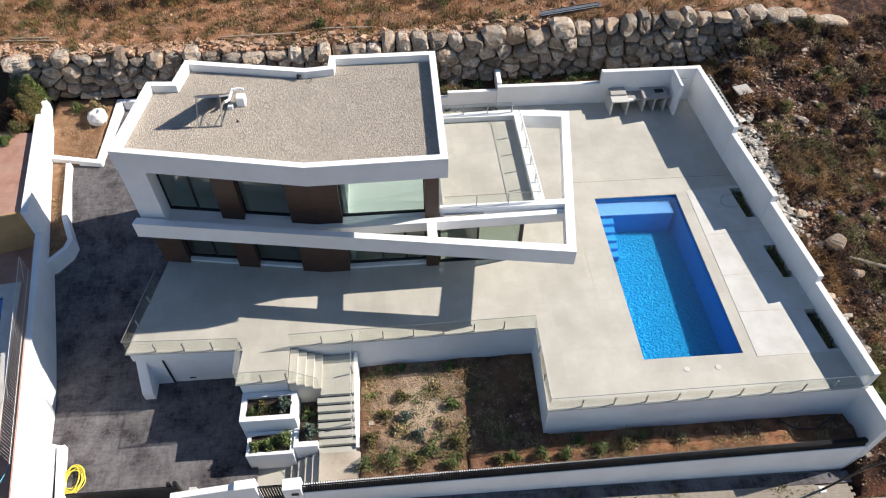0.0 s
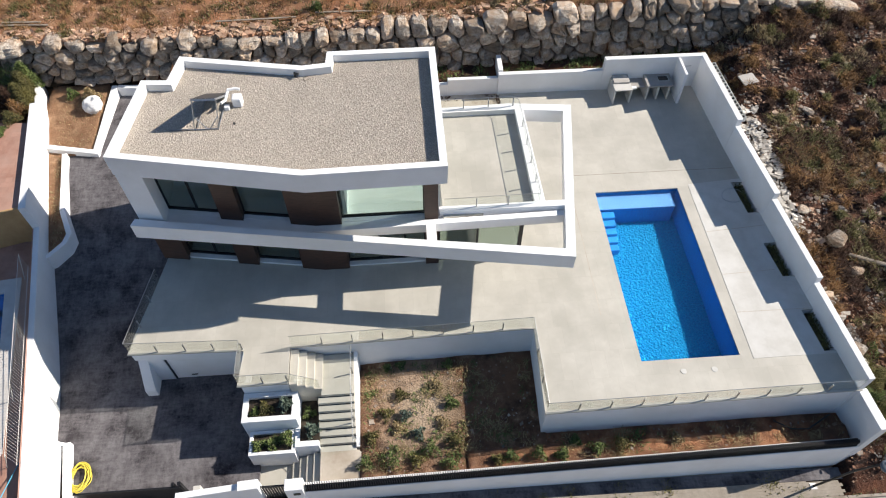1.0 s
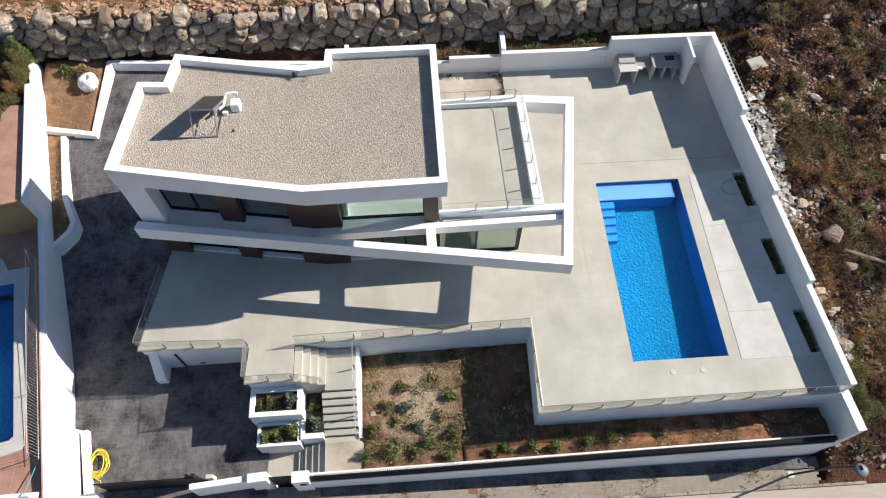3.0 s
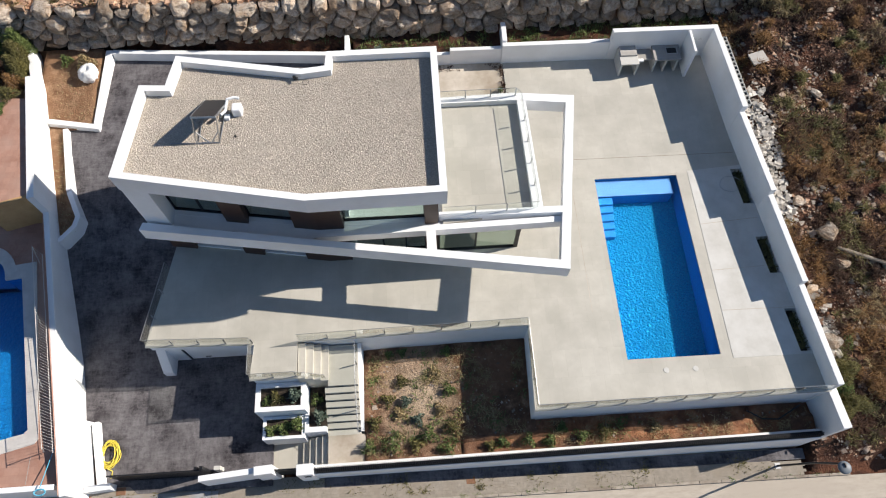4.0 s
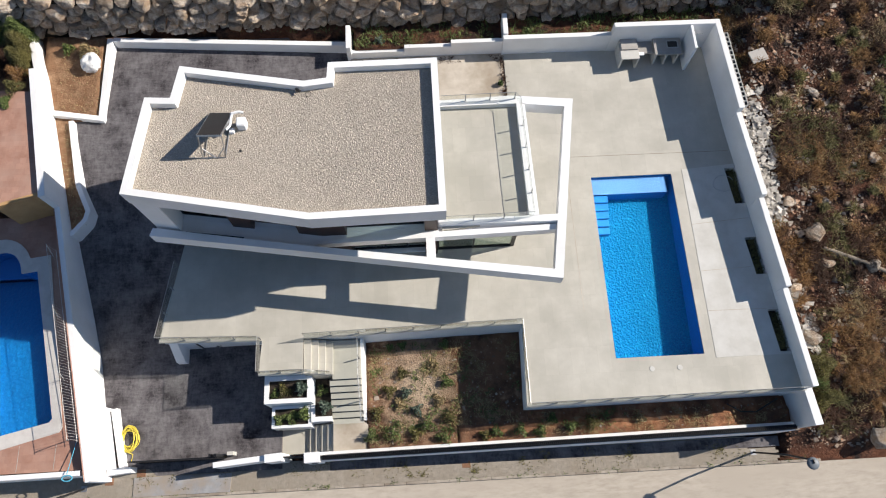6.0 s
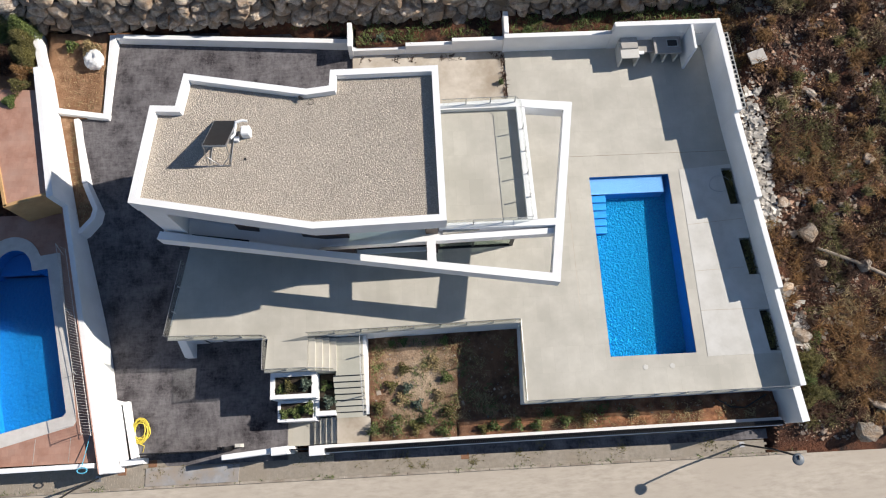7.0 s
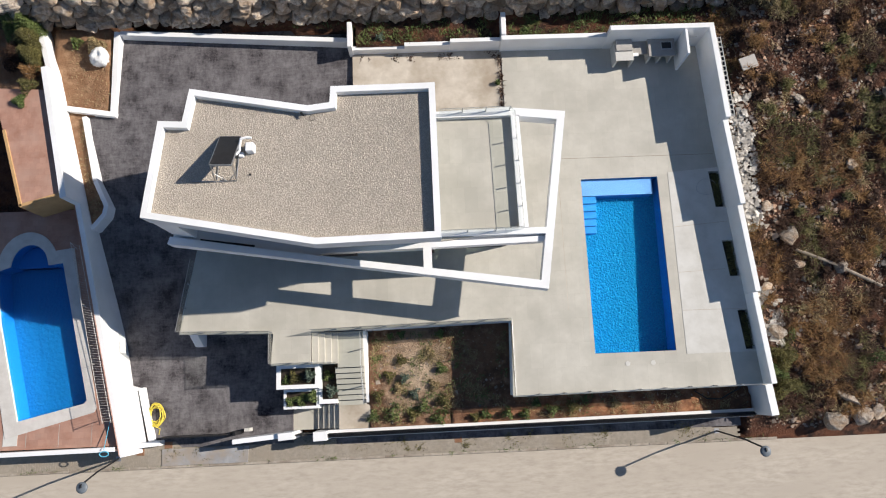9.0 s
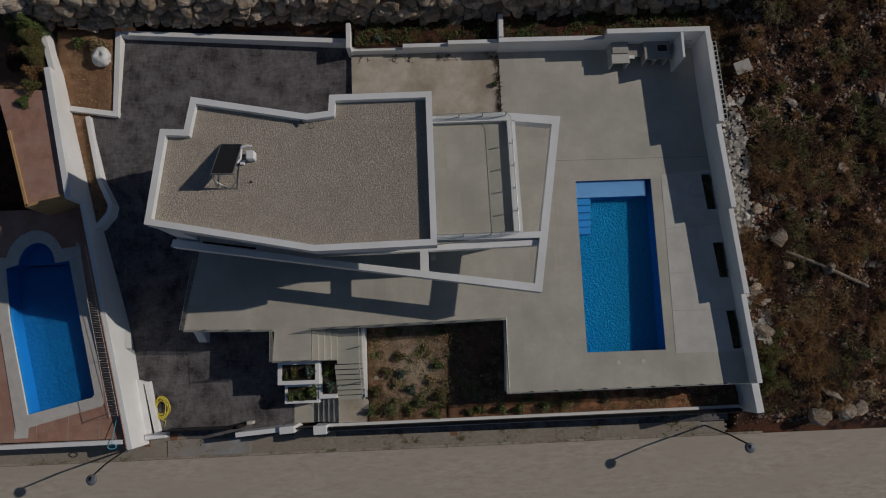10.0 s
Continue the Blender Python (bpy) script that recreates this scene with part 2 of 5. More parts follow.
def thin_glass(name, tint, gloss):
    """A thin pane: clear with a mirror coat that grows at grazing angles."""
    m = bpy.data.materials.new(name)
    m.use_nodes = True
    nt = m.node_tree
    nt.nodes.remove(nt.nodes["Principled BSDF"])
    out = nt.nodes["Material Output"]
    tr = nt.nodes.new("ShaderNodeBsdfTransparent")
    tr.inputs[0].default_value = (*tint, 1)
    gl = nt.nodes.new("ShaderNodeBsdfGlossy")
    gl.inputs["Roughness"].default_value = 0.02
    lwt = nt.nodes.new("ShaderNodeLayerWeight")
    pw = nt.nodes.new("ShaderNodeMath")
    pw.operation = "POWER"
    pw.inputs[1].default_value = 4.0
    nt.links.new(lwt.outputs["Facing"], pw.inputs[0])
    fr = nt.nodes.new("ShaderNodeMath")
    fr.operation = "MULTIPLY_ADD"
    fr.inputs[1].default_value = 0.7
    fr.inputs[2].default_value = gloss
    nt.links.new(pw.outputs[0], fr.inputs[0])
    mx = nt.nodes.new("ShaderNodeMixShader")
    nt.links.new(fr.outputs[0], mx.inputs[0])
    nt.links.new(tr.outputs[0], mx.inputs[1])
    nt.links.new(gl.outputs[0], mx.inputs[2])
    nt.links.new(mx.outputs[0], out.inputs[0])
    return m


RAILGLASS = thin_glass("balustrade_glass", (0.955, 0.97, 0.955), 0.03)
WINGLASS = thin_glass("window_glass", (0.80, 0.855, 0.83), 0.07)

# ---- mesh helpers ----
from mathutils import geometry


def part(name, bm, material, parent=None, label="", smooth=False):
    """Links a bmesh, or a ready mesh, as one object; with a parent it is a part of it."""
    if isinstance(bm, bpy.types.Mesh):
        me = bm
    else:
        bmesh.ops.recalc_face_normals(bm, faces=bm.faces)
        me = bpy.data.meshes.new(name)
        bm.to_mesh(me)
        bm.free()
    if smooth:
        me.shade_smooth()
    if not me.materials:
        me.materials.append(material)
    ob = new(name, me)
    if parent is not None:
        ob.parent = parent
        if parent.type == "EMPTY":
            ob.matrix_parent_inverse = parent.matrix_basis.inverted()
    if label:
        ob["label"] = label
    return ob


def thing(name, base, label, category, group="", kind=""):
    ob = new(name)
    ob.empty_display_size = 0.2
    ob.matrix_basis = Matrix.Translation(base)
    return tagged(ob, label, category, group, kind)


def setting(name, bm, material, label="", smooth=False):
    ob = part(name, bm, material, smooth=smooth)
    return tagged(ob, label, "", "", "structure")


def prism(poly, z0, z1, bm=None, bevel=0.0):
    """An upright prism over a polygon; z1 may be one height or one for each corner."""
    bm = bm or bmesh.new()
    n = len(poly)
    tops = z1 if isinstance(z1, (list, tuple)) else [z1] * n
    lows = z0 if isinstance(z0, (list, tuple)) else [z0] * n
    a = [bm.verts.new((p[0], p[1], z)) for p, z in zip(poly, lows)]
    b = [bm.verts.new((p[0], p[1], z)) for p, z in zip(poly, tops)]
    faces = [bm.faces.new(a[::-1]), bm.faces.new(b)]
    for i in range(n):
        j = (i + 1) % n
        faces.append(bm.faces.new((a[i], a[j], b[j], b[i])))
    if bevel:
        edges = {e for f in faces for e in f.edges}
        bmesh.ops.bevel(bm, geom=list(edges), offset=bevel, segments=1, affect="EDGES")
    return bm


def box(x0, x1, y0, y1, z0, z1, bm=None, bevel=0.0):
    return prism([(x0, y0), (x1, y0), (x1, y1), (x0, y1)], z0, z1, bm, bevel)


def strip(p, q, t0, t1):
    """The plan of a straight wall from p to q, reaching from t0 to t1 to the left of its line."""
    d = Vector((q[0] - p[0], q[1] - p[1])).normalized()
    n = Vector((-d.y, d.x))
    return [(p[0] + n.x * t0, p[1] + n.y * t0), (q[0] + n.x * t0, q[1] + n.y * t0),
            (q[0] + n.x * t1, q[1] + n.y * t1), (p[0] + n.x * t1, p[1] + n.y * t1)]


def inset(poly, d):
    """A polygon (counter-clockwise) moved inwards by d."""
    out, n = [], len(poly)
    for i in range(n):
        a, b, c = (Vector(poly[(i + k) % n][:2]) for k in (-1, 0, 1))
        u, v = (b - a).normalized(), (c - b).normalized()
        nu, nv = Vector((-u.y, u.x)), Vector((-v.y, v.x))
        k = d / max(0.2, 1 + nu.dot(nv))
        out.append(tuple(b + (nu + nv) * k))
    return out


def ring(outer, inner, z0, z1):
    bm = bmesh.new()
    n = len(outer)
    rows = [[bm.verts.new((p[0], p[1], z)) for p in poly] for poly, z in ((outer, z0), (outer, z1), (inner, z1), (inner, z0))]
    for i in range(n):
        j = (i + 1) % n
        for k in range(4):
            a, b = rows[k], rows[(k + 1) % 4]
            bm.faces.new((a[i], a[j], b[j], b[i]))
    return bm


def within(poly, p):
    odd, n = False, len(poly)
    for i in range(n):
        (xa, ya), (xb, yb) = poly[i], poly[(i + 1) % n]
        if (ya > p[1]) != (yb > p[1]) and p[0] < (xb - xa) * (p[1] - ya) / (yb - ya) + xa:
            odd = not odd
    return odd


def holed(outer, holes, z0, z1):
    """A slab over a polygon with holes through it."""
    bm = bmesh.new()
    loops = []
    for poly in (outer, *holes):
        vs = [bm.verts.new((p[0], p[1], z1)) for p in poly]
        loops.append(vs)
        for i in range(len(vs)):
            bm.edges.new((vs[i], vs[(i + 1) % len(vs)]))
    flat = [v for vs in loops for v in vs]
    pts = [Vector((v.co.x, v.co.y)) for v in flat]
    edges, k = [], 0
    for vs in loops:
        edges += [(k + i, k + (i + 1) % len(vs)) for i in range(len(vs))]
        k += len(vs)
    tris = geometry.delaunay_2d_cdt(pts, edges, [], 0, 1e-5)[2]
    for t in tris:
        c = sum((pts[i] for i in t), Vector((0, 0))) / 3
        if within(outer, c) and not any(within(h, c) for h in holes):
            bm.faces.new([flat[i] for i in t])
    top = list(bm.faces)
    low = {v: bm.verts.new((v.co.x, v.co.y, z0)) for vs in loops for v in vs}
    for f in top:
        bm.faces.new([low[v] for v in reversed(f.verts)])
    for vs in loops:
        for i in range(len(vs)):
            a, b = vs[i], vs[(i + 1) % len(vs)]
            bm.faces.new((a, b, low[b], low[a]))
    return bm


def tube(points, radius, sides=6, name="tube"):
    """A mesh tube along points."""
    bm = bmesh.new()
    rows = []
    pts = [Vector(p) for p in points]
    for i, p in enumerate(pts):
        d = (pts[min(i + 1, len(pts) - 1)] - pts[max(i - 1, 0)]).normalized()
        side = d.cross(Vector((0, 0, 1)))
        side = side.normalized() if side.length > 0.01 else Vector((1, 0, 0))
        up = side.cross(d)
        rows.append([bm.verts.new(p + (side * math.cos(a) + up * math.sin(a)) * radius)
                     for a in (2 * math.pi * k / sides for k in range(sides))])
    for a, b in zip(rows, rows[1:]):
        for k in range(sides):
            bm.faces.new((a[k], a[(k + 1) % sides], b[(k + 1) % sides], b[k]))
    bm.faces.new(rows[0][::-1])
    bm.faces.new(rows[-1])
    return bm


def chips(centres, sizes, rng, flat=0.6, name="chips"):
    """Many broken stones in one mesh: squashed, turned blocks with uneven corners."""
    base = np.array([(x, y, z) for z in (-1, 1) for y in (-1, 1) for x in (-1, 1)], float) * 0.72
    quads = np.array([(0, 2, 3, 1), (4, 5, 7, 6), (0, 1, 5, 4), (2, 6, 7, 3), (0, 4, 6, 2), (1, 3, 7, 5)])
    n = len(centres)
    v = base[None] * rng.uniform(0.45, 1.15, (n, 8, 1)) * rng.uniform(0.65, 1.3, (n, 1, 3))
    v[..., 2] *= flat
    a = rng.uniform(0, 2 * np.pi, n)
    c, s = np.cos(a)[:, None], np.sin(a)[:, None]
    tip = rng.uniform(-0.4, 0.4, n)[:, None]
    v = np.stack([v[..., 0] * c - v[..., 1] * s, v[..., 0] * s + v[..., 1] * c, v[..., 2] + v[..., 0] * tip], -1)
    v = v * np.asarray(sizes)[:, None, None] + np.asarray(centres)[:, None, :]
    f = (quads[None] + 8 * np.arange(n)[:, None, None]).reshape(-1, 4)
    me = bpy.data.meshes.new(name)
    me.from_pydata(v.reshape(-1, 3).tolist(), [], f.tolist())
    return me


def lumps(centres, sizes, rng, flat=0.6, name="lumps"):
    """Many small irregular stones in one mesh: squashed, turned octahedra with broken corners."""
    base = np.array([(1, 0, 0), (0, 1, 0), (-1, 0, 0), (0, -1, 0), (0, 0, 1), (0, 0, -1)], float)
    tris = np.array([(0, 1, 4), (1, 2, 4), (2, 3, 4), (3, 0, 4), (1, 0, 5), (2, 1, 5), (3, 2, 5), (0, 3, 5)])
    n = len(centres)
    v = base[None] * (1 + rng.uniform(-0.35, 0.35, (n, 6, 1))) + rng.uniform(-0.15, 0.15, (n, 6, 3))
    v[..., 2] *= flat
    a = rng.uniform(0, 2 * np.pi, n)
    c, s = np.cos(a)[:, None], np.sin(a)[:, None]
    v = np.stack([v[..., 0] * c - v[..., 1] * s, v[..., 0] * s + v[..., 1] * c, v[..., 2]], -1)
    v = v * np.asarray(sizes)[:, None, None] + np.asarray(centres)[:, None, :]
    f = (tris[None] + 6 * np.arange(n)[:, None, None]).reshape(-1, 3)
    me = bpy.data.meshes.new(name)
    me.from_pydata(v.reshape(-1, 3).tolist(), [], f.tolist())
    return me


def blades(roots, heights, rng, width=0.012, lean=0.5, name="blades", spread=1.0):
    """Many bent grass blades or narrow leaves in one mesh, three faces each."""
    n = len(roots)
    roots = np.asarray(roots, float)
    h = np.asarray(heights, float)[:, None]
    a = rng.uniform(0, 2 * np.pi, n)
    out = np.stack([np.cos(a), np.sin(a), np.zeros(n)], -1) * spread
    side = np.stack([-np.sin(a), np.cos(a), np.zeros(n)], -1) * np.asarray(width * rng.uniform(0.6, 1.5, n))[:, None]
    ln = rng.uniform(0.2, 1.0, n)[:, None] * lean
    up = np.array([0, 0, 1.0])
    mid = roots + up * h * 0.55 + out * h * ln * 0.4
    tip = roots + up * h * (1 - 0.4 * ln) + out * h * ln * 1.1
    v = np.stack([roots - side, roots + side, mid - side * 0.9, mid + side * 0.9, tip], 1).reshape(-1, 3)
    k = 5 * np.arange(n)[:, None]
    faces = np.concatenate([k + np.array([0, 1, 3]), k + np.array([0, 3, 2]), k + np.array([2, 3, 4])])
    me = bpy.data.meshes.new(name)
    me.from_pydata(v.tolist(), [], faces.tolist())
    return me


def stuff(name, me, material, label, category=""):
    ob = part(name, me, material)
    return tagged(ob, label, category or name.replace("_", " "), "", "stuff")


RNG = np.random.default_rng(7)

# ---- levels of the place ----


def lerp(v, pts):
    return float(np.interp(v, [p[0] for p in pts], [p[1] for p in pts]))


def street_z(x):
    return -3.1 - 0.04 * (x + 2.4)


def drive_z(y):
    return lerp(y, [(9.0, -2.8), (10.4, -2.73), (12.0, -2.7), (14.5, -2.82), (15.6, -2.8), (17.5, -2.45), (26.0, -0.45), (28.0, -0.3), (32, -0.2)])


def wall_x(y):
    """The inner face of the boundary wall towards the neighbour."""
    return -17.45 + (27.46 - y) * 0.2035


def hill(x, y):
    n1 = noise.noise((x * 0.25, y * 0.25, 3.1)) * 0.35
    n2 = noise.noise((x * 1.1, y * 1.1, 7.7)) * 0.14
    n3 = noise.noise((x * 3.1, y * 3.1, 1.7)) * 0.05
    return n1, n2 + n3


def ground_z(x, y):
    """Height of the natural ground."""
    big, small = hill(x, y)
    top = lerp(x, [(-30, 2.8), (-12, 2.45), (-6, 2.5), (3, 2.9), (12, 3.5), (18, 3.7), (24, 3.3), (40, 4)])
    terrace = top + 0.09 * (min(y, 80) - 32.6)
    slope = -3.2 + 0.285 * (min(y, 34) - 10)
    road = street_z(max(-40, min(40, x))) - 0.12
    if x > 16.2 + (29.95 - min(y, 30.1)) * 0.0735:
        z = slope + big * 0.6 * min(1, max(0, (x - 17) / 2)) + small * 1.3
        z = min(z, lerp(y, [(12, -0.3), (12.3, 0.4), (16.4, 0.75), (20.7, 1.1), (25, 1.22), (29, 1.5), (30, 1.6)]) + max(0, (x - 17.2) * 1.5))
        if y > 29.6 and x < 19:
            low = lerp(x, [(16, 1.0), (17.5, 1.5), (19, 2.4)]) + small
            z = z + (low - z) * min(1, (y - 29.6) / 0.6)
        k = min(1, max(0, (y - 32.35) / 0.3))
        if x < 23.5:
            z = z * (1 - k) + (terrace + small) * k
        z = road + (z - road) * min(1, max(0, (y - 9.2) / 1.2))
    elif x < -14.4 and y < 32.6:
        z = -3.6
    elif x < -2.4 and y < 32.2 - (x + 14.75) * 0.077:
        z = -3.6
    elif y > 32.6:
        z = terrace + small + big * 0.3
    elif y > 30.15:
        z = lerp(x, [(-20, 0.45), (-3, 0.5), (5, 0.6), (12, 0.8), (16.5, 1.1)]) + small * 0.6
    elif x < wall_x(y) - 0.2:
        z = -3.6
    else:
        z = -4.4
    if y < 9.2:
        z = road
    return z


# ---- ground sheet ----
def axis(lo, hi, step, far):
    inner = list(np.arange(lo, hi + step / 2, step))
    a, b = [], []
    d = step
    while d < far:
        d *= 1.7
        a.append(lo - d)
        b.append(hi + d)
    return [float(v) for v in a[::-1] + inner + b]


def ground_sheet():
    xs, ys = axis(-25, 30, 0.3, 2200), axis(4.5, 40, 0.3, 2200)
    verts = [(x, y, ground_z(x, y)) for y in ys for x in xs]
    w = len(xs)
    faces = [(j * w + i, j * w + i + 1, (j + 1) * w + i + 1, (j + 1) * w + i)
             for j in range(len(ys) - 1) for i in range(w - 1)]
    me = bpy.data.meshes.new("ground")
    me.from_pydata(verts, [], faces)
    return me


ground = setting("ground", ground_sheet(), EARTH, "dry reddish brown stony earth of the hillside", smooth=True)
ground.data.materials.append(FIELD)
for f in ground.data.polygons:
    if f.center.y > 32.45 and f.center.x < 24:
        f.material_index = 1


def sloped_sheet(xs, ys, zf, thick=0.25):
    """A sheet over a grid, with a skirt below it."""
    bm = bmesh.new()
    g = [[bm.verts.new((x, y, zf(x, y))) for x in xs] for y in ys]
    for j in range(len(ys) - 1):
        for i in range(len(xs) - 1):
            bm.faces.new((g[j][i], g[j][i + 1], g[j + 1][i + 1], g[j + 1][i]))
    edge = [e for e in bm.edges if e.is_boundary]
    r = bmesh.ops.extrude_edge_only(bm, edges=edge)
    for v in r["geom"]:
        if isinstance(v, bmesh.types.BMVert):
            v.co.z -= thick
    return bm


# ---- street ----
XS = [-2200, -600, -200, -80] + list(np.arange(-40, 41, 2.0)) + [80, 200, 600, 2200]
clampx = lambda x: max(-40, min(40, x))
setting("road", sloped_sheet(XS, [-1.5, 1, 3, 5, 7, 9.0], lambda x, y: street_z(clampx(x)) - 0.10), ROAD,
        "worn beige grey road surface in front of the villa")
pavement = setting("pavement", sloped_sheet([x for x in XS if -80 <= x <= 17.9], [9.12, 9.7, 10.32], lambda x, y: street_z(clampx(x)) - 0.03), PAVER,
                   "narrow grey paved footway with weeds in the joints")

# ---- driveway ----


def driveway():
    bm = bmesh.new()
    ys = list(np.arange(10.0, 32.05, 0.5))
    rows = []
    for y in ys:
        x0, x1 = wall_x(y) - 0.1, (-2.46 if y > 24.9 else -6.2)
        rows.append([bm.verts.new((x0 + (x1 - x0) * k / 8, y, drive_z(y))) for k in range(9)])
    for a, b in zip(rows, rows[1:]):
        for k in range(8):
            bm.faces.new((a[k], a[k + 1], b[k + 1], b[k]))
    r = bmesh.ops.extrude_edge_only(bm, edges=[e for e in bm.edges if e.is_boundary])
    for v in r["geom"]:
        if isinstance(v, bmesh.types.BMVert):
            v.co.z -= 0.3
    return bm


setting("driveway", driveway(), ASPHALT, "dark asphalt driveway with dusty tyre marks")

# ---- terrace: paving, base walls, pool ----
POOL = [(9.2, 13.8), (13.2, 13.8), (13.16, 22.71), (9.2, 22.71)]
BEDS = [[(15.82, 22.87), (16.0, 20.96), (16.58, 20.96), (16.38, 22.87)],
        [(16.1, 19.2), (16.3, 17.37), (16.88, 17.37), (16.67, 19.2)],
        [(16.45, 15.66), (16.64, 13.72), (17.22, 13.72), (17.03, 15.66)]]
DECK_EDGE = [(-11.22, 15.57), (-6.6, 15.42), (-6.72, 13.86), (-4.75, 13.86), (-4.75, 15.44), (-2.05, 15.46), (5.17, 15.6),
             (5.03, 11.88), (17.45, 11.95), (17.12, 16.4), (16.77, 20.7), (16.42, 25.0), (16.12, 29.95), (5.5, 30.05), (5.5, 25.0), (-10.2, 25.0), (-10.36, 20.3)]
terrace_floor = setting("terrace_floor", holed(DECK_EDGE, [POOL, *BEDS], -0.06, 0.0), DECK,
                        "large beige porcelain paving round pool and house")
BASE = [(-6.55, 15.5), (-6.6, 13.95), (-4.8, 13.95), (-4.8, 15.5), (-2.05, 15.52), (5.23, 15.66),
        (5.1, 11.96), (17.43, 12.03), (17.12, 16.4), (16.77, 20.7), (16.42, 25.0), (16.12, 29.9), (5.5, 29.98), (5.5, 25.0), (-6.5, 25.0)]
POOLBIG = [(8.9, 13.5), (13.5, 13.5), (13.46, 23.01), (8.9, 23.01)]
setting("terrace_wall", holed(BASE, [POOLBIG, *BEDS], -3.6, -0.06), WHITE, "white rendered retaining wall below the terrace")
setting("terrace_wall_garage", prism([(-11.15, 16.3), (-6.5, 16.3), (-6.5, 25.0), (-10.2, 25), (-10.36, 20.3)], -3.2, -0.06), WHITE,
        "white rendered wall beside the driveway")

# pool basin with shelf and steps
pool = thing("swimming_pool", (11.2, 18.2, -1.6), "rectangular blue mosaic swimming pool filled with clear water", "swimming pool")
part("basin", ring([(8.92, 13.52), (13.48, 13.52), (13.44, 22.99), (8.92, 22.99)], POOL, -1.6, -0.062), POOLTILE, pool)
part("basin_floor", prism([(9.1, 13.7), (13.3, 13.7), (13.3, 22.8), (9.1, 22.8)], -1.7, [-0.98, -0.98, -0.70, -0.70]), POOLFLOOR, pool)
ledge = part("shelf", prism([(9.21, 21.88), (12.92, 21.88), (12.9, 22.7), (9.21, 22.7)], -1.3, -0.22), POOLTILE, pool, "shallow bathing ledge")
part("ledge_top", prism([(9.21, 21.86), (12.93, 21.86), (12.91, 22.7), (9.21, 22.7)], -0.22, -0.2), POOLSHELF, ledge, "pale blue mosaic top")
for k in range(5):
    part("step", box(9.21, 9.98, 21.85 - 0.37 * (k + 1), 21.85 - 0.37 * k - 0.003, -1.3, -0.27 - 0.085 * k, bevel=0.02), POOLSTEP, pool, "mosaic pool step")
wm = bmesh.new()
wv = [[wm.verts.new((9.2 + 4.0 * i / 4, 13.8 + 8.9 * j / 8, -0.13)) for i in range(5)] for j in range(9)]
for j in range(8):
    for i in range(4):
        wm.faces.new((wv[j][i], wv[j][i + 1], wv[j + 1][i + 1], wv[j + 1][i]))
water = part("water", wm, WATER, pool, "clear rippled water")
water.visible_shadow = False
for x in (10.75, 12.0):
    bm = bmesh.new()
    bmesh.ops.create_cone(bm, cap_ends=True, segments=20, radius1=0.12, radius2=0.115, depth=0.012, matrix=Matrix.Translation((x, 13.25, 0.007)))
    tagged(part("skimmer_lid", bm, PALE), "round pale lid set in the paving beside the pool", "lid", "lids beside the pool")

# pale concrete strip beside the pool, cast in four bays round the planting beds
setting("concrete_strip", holed([(13.7, 13.6), (17.25, 13.6), (17.12, 16.4), (16.77, 20.7), (16.55, 23.1), (13.72, 22.9)], BEDS, -0.01, 0.012), PALE,
        "smooth pale unpaved concrete beside the pool")
for ya, yb, xb in ((20.0, 20.2, 16.5), (17.66, 17.75, 16.1), (15.75, 15.72, 16.9)):
    setting("trim", prism(strip((13.72, ya), (xb, yb), -0.012, 0.012), 0.0, 0.0135), SCREED, "cast joint in the pale concrete")
for b in BEDS:
    bed = setting("planting_bed", prism(b, -0.9, -0.32), DARKSOIL, "narrow planting bed of dark soil let into the concrete")

# ---- house ----
ROOF = [(-10.43, 19.82), (-3.35, 18.42), (1.8, 18.5), (1.79, 25.23), (-2.63, 25.22), (-2.68, 24.5), (-3.6, 24.4), (-8.58, 25.34), (-8.85, 23.88), (-9.86, 23.95)]
villa = thing("villa", (-4, 21.5, 0), "modern two-storey white villa with gravel roof and dark glazing", "house")
part("roof_parapet", ring(ROOF, inset(ROOF, 0.27), 6.2, 6.83), WHITE, villa, "white rendered parapet")
part("roof_slab", prism(inset(ROOF, 0.01), 5.9, 6.2), WHITE, villa)
GRAVELZ = 6.5
part("gravel_bed", prism(inset(ROOF, 0.275), 6.2, GRAVELZ), GRAVEL, villa, "beige gravel ballast")


def inside(poly, x, y):
    hit = np.zeros(len(x), bool)
    n = len(poly)
    for i in range(n):
        (xa, ya), (xb, yb) = poly[i], poly[(i + 1) % n]
        if ya == yb:
            continue
        c = ((ya > y) != (yb > y)) & (x < (xb - xa) * (y - ya) / (yb - ya) + xa)
        hit ^= c
    return hit


gx, gy = RNG.uniform(-10.4, 1.8, 90000), RNG.uniform(18.4, 25.4, 90000)
keep = inside(inset(ROOF, 0.3), gx, gy)
gx, gy = gx[keep], gy[keep]
peb = part("gravel", lumps(np.stack([gx, gy, np.full(len(gx), GRAVELZ + 0.005)], -1), RNG.uniform(0.014, 0.034, len(gx)), RNG, 0.75, "gravel"), PEBBLE, villa, "loose beige pebbles")
peb["kind"] = "stuff"

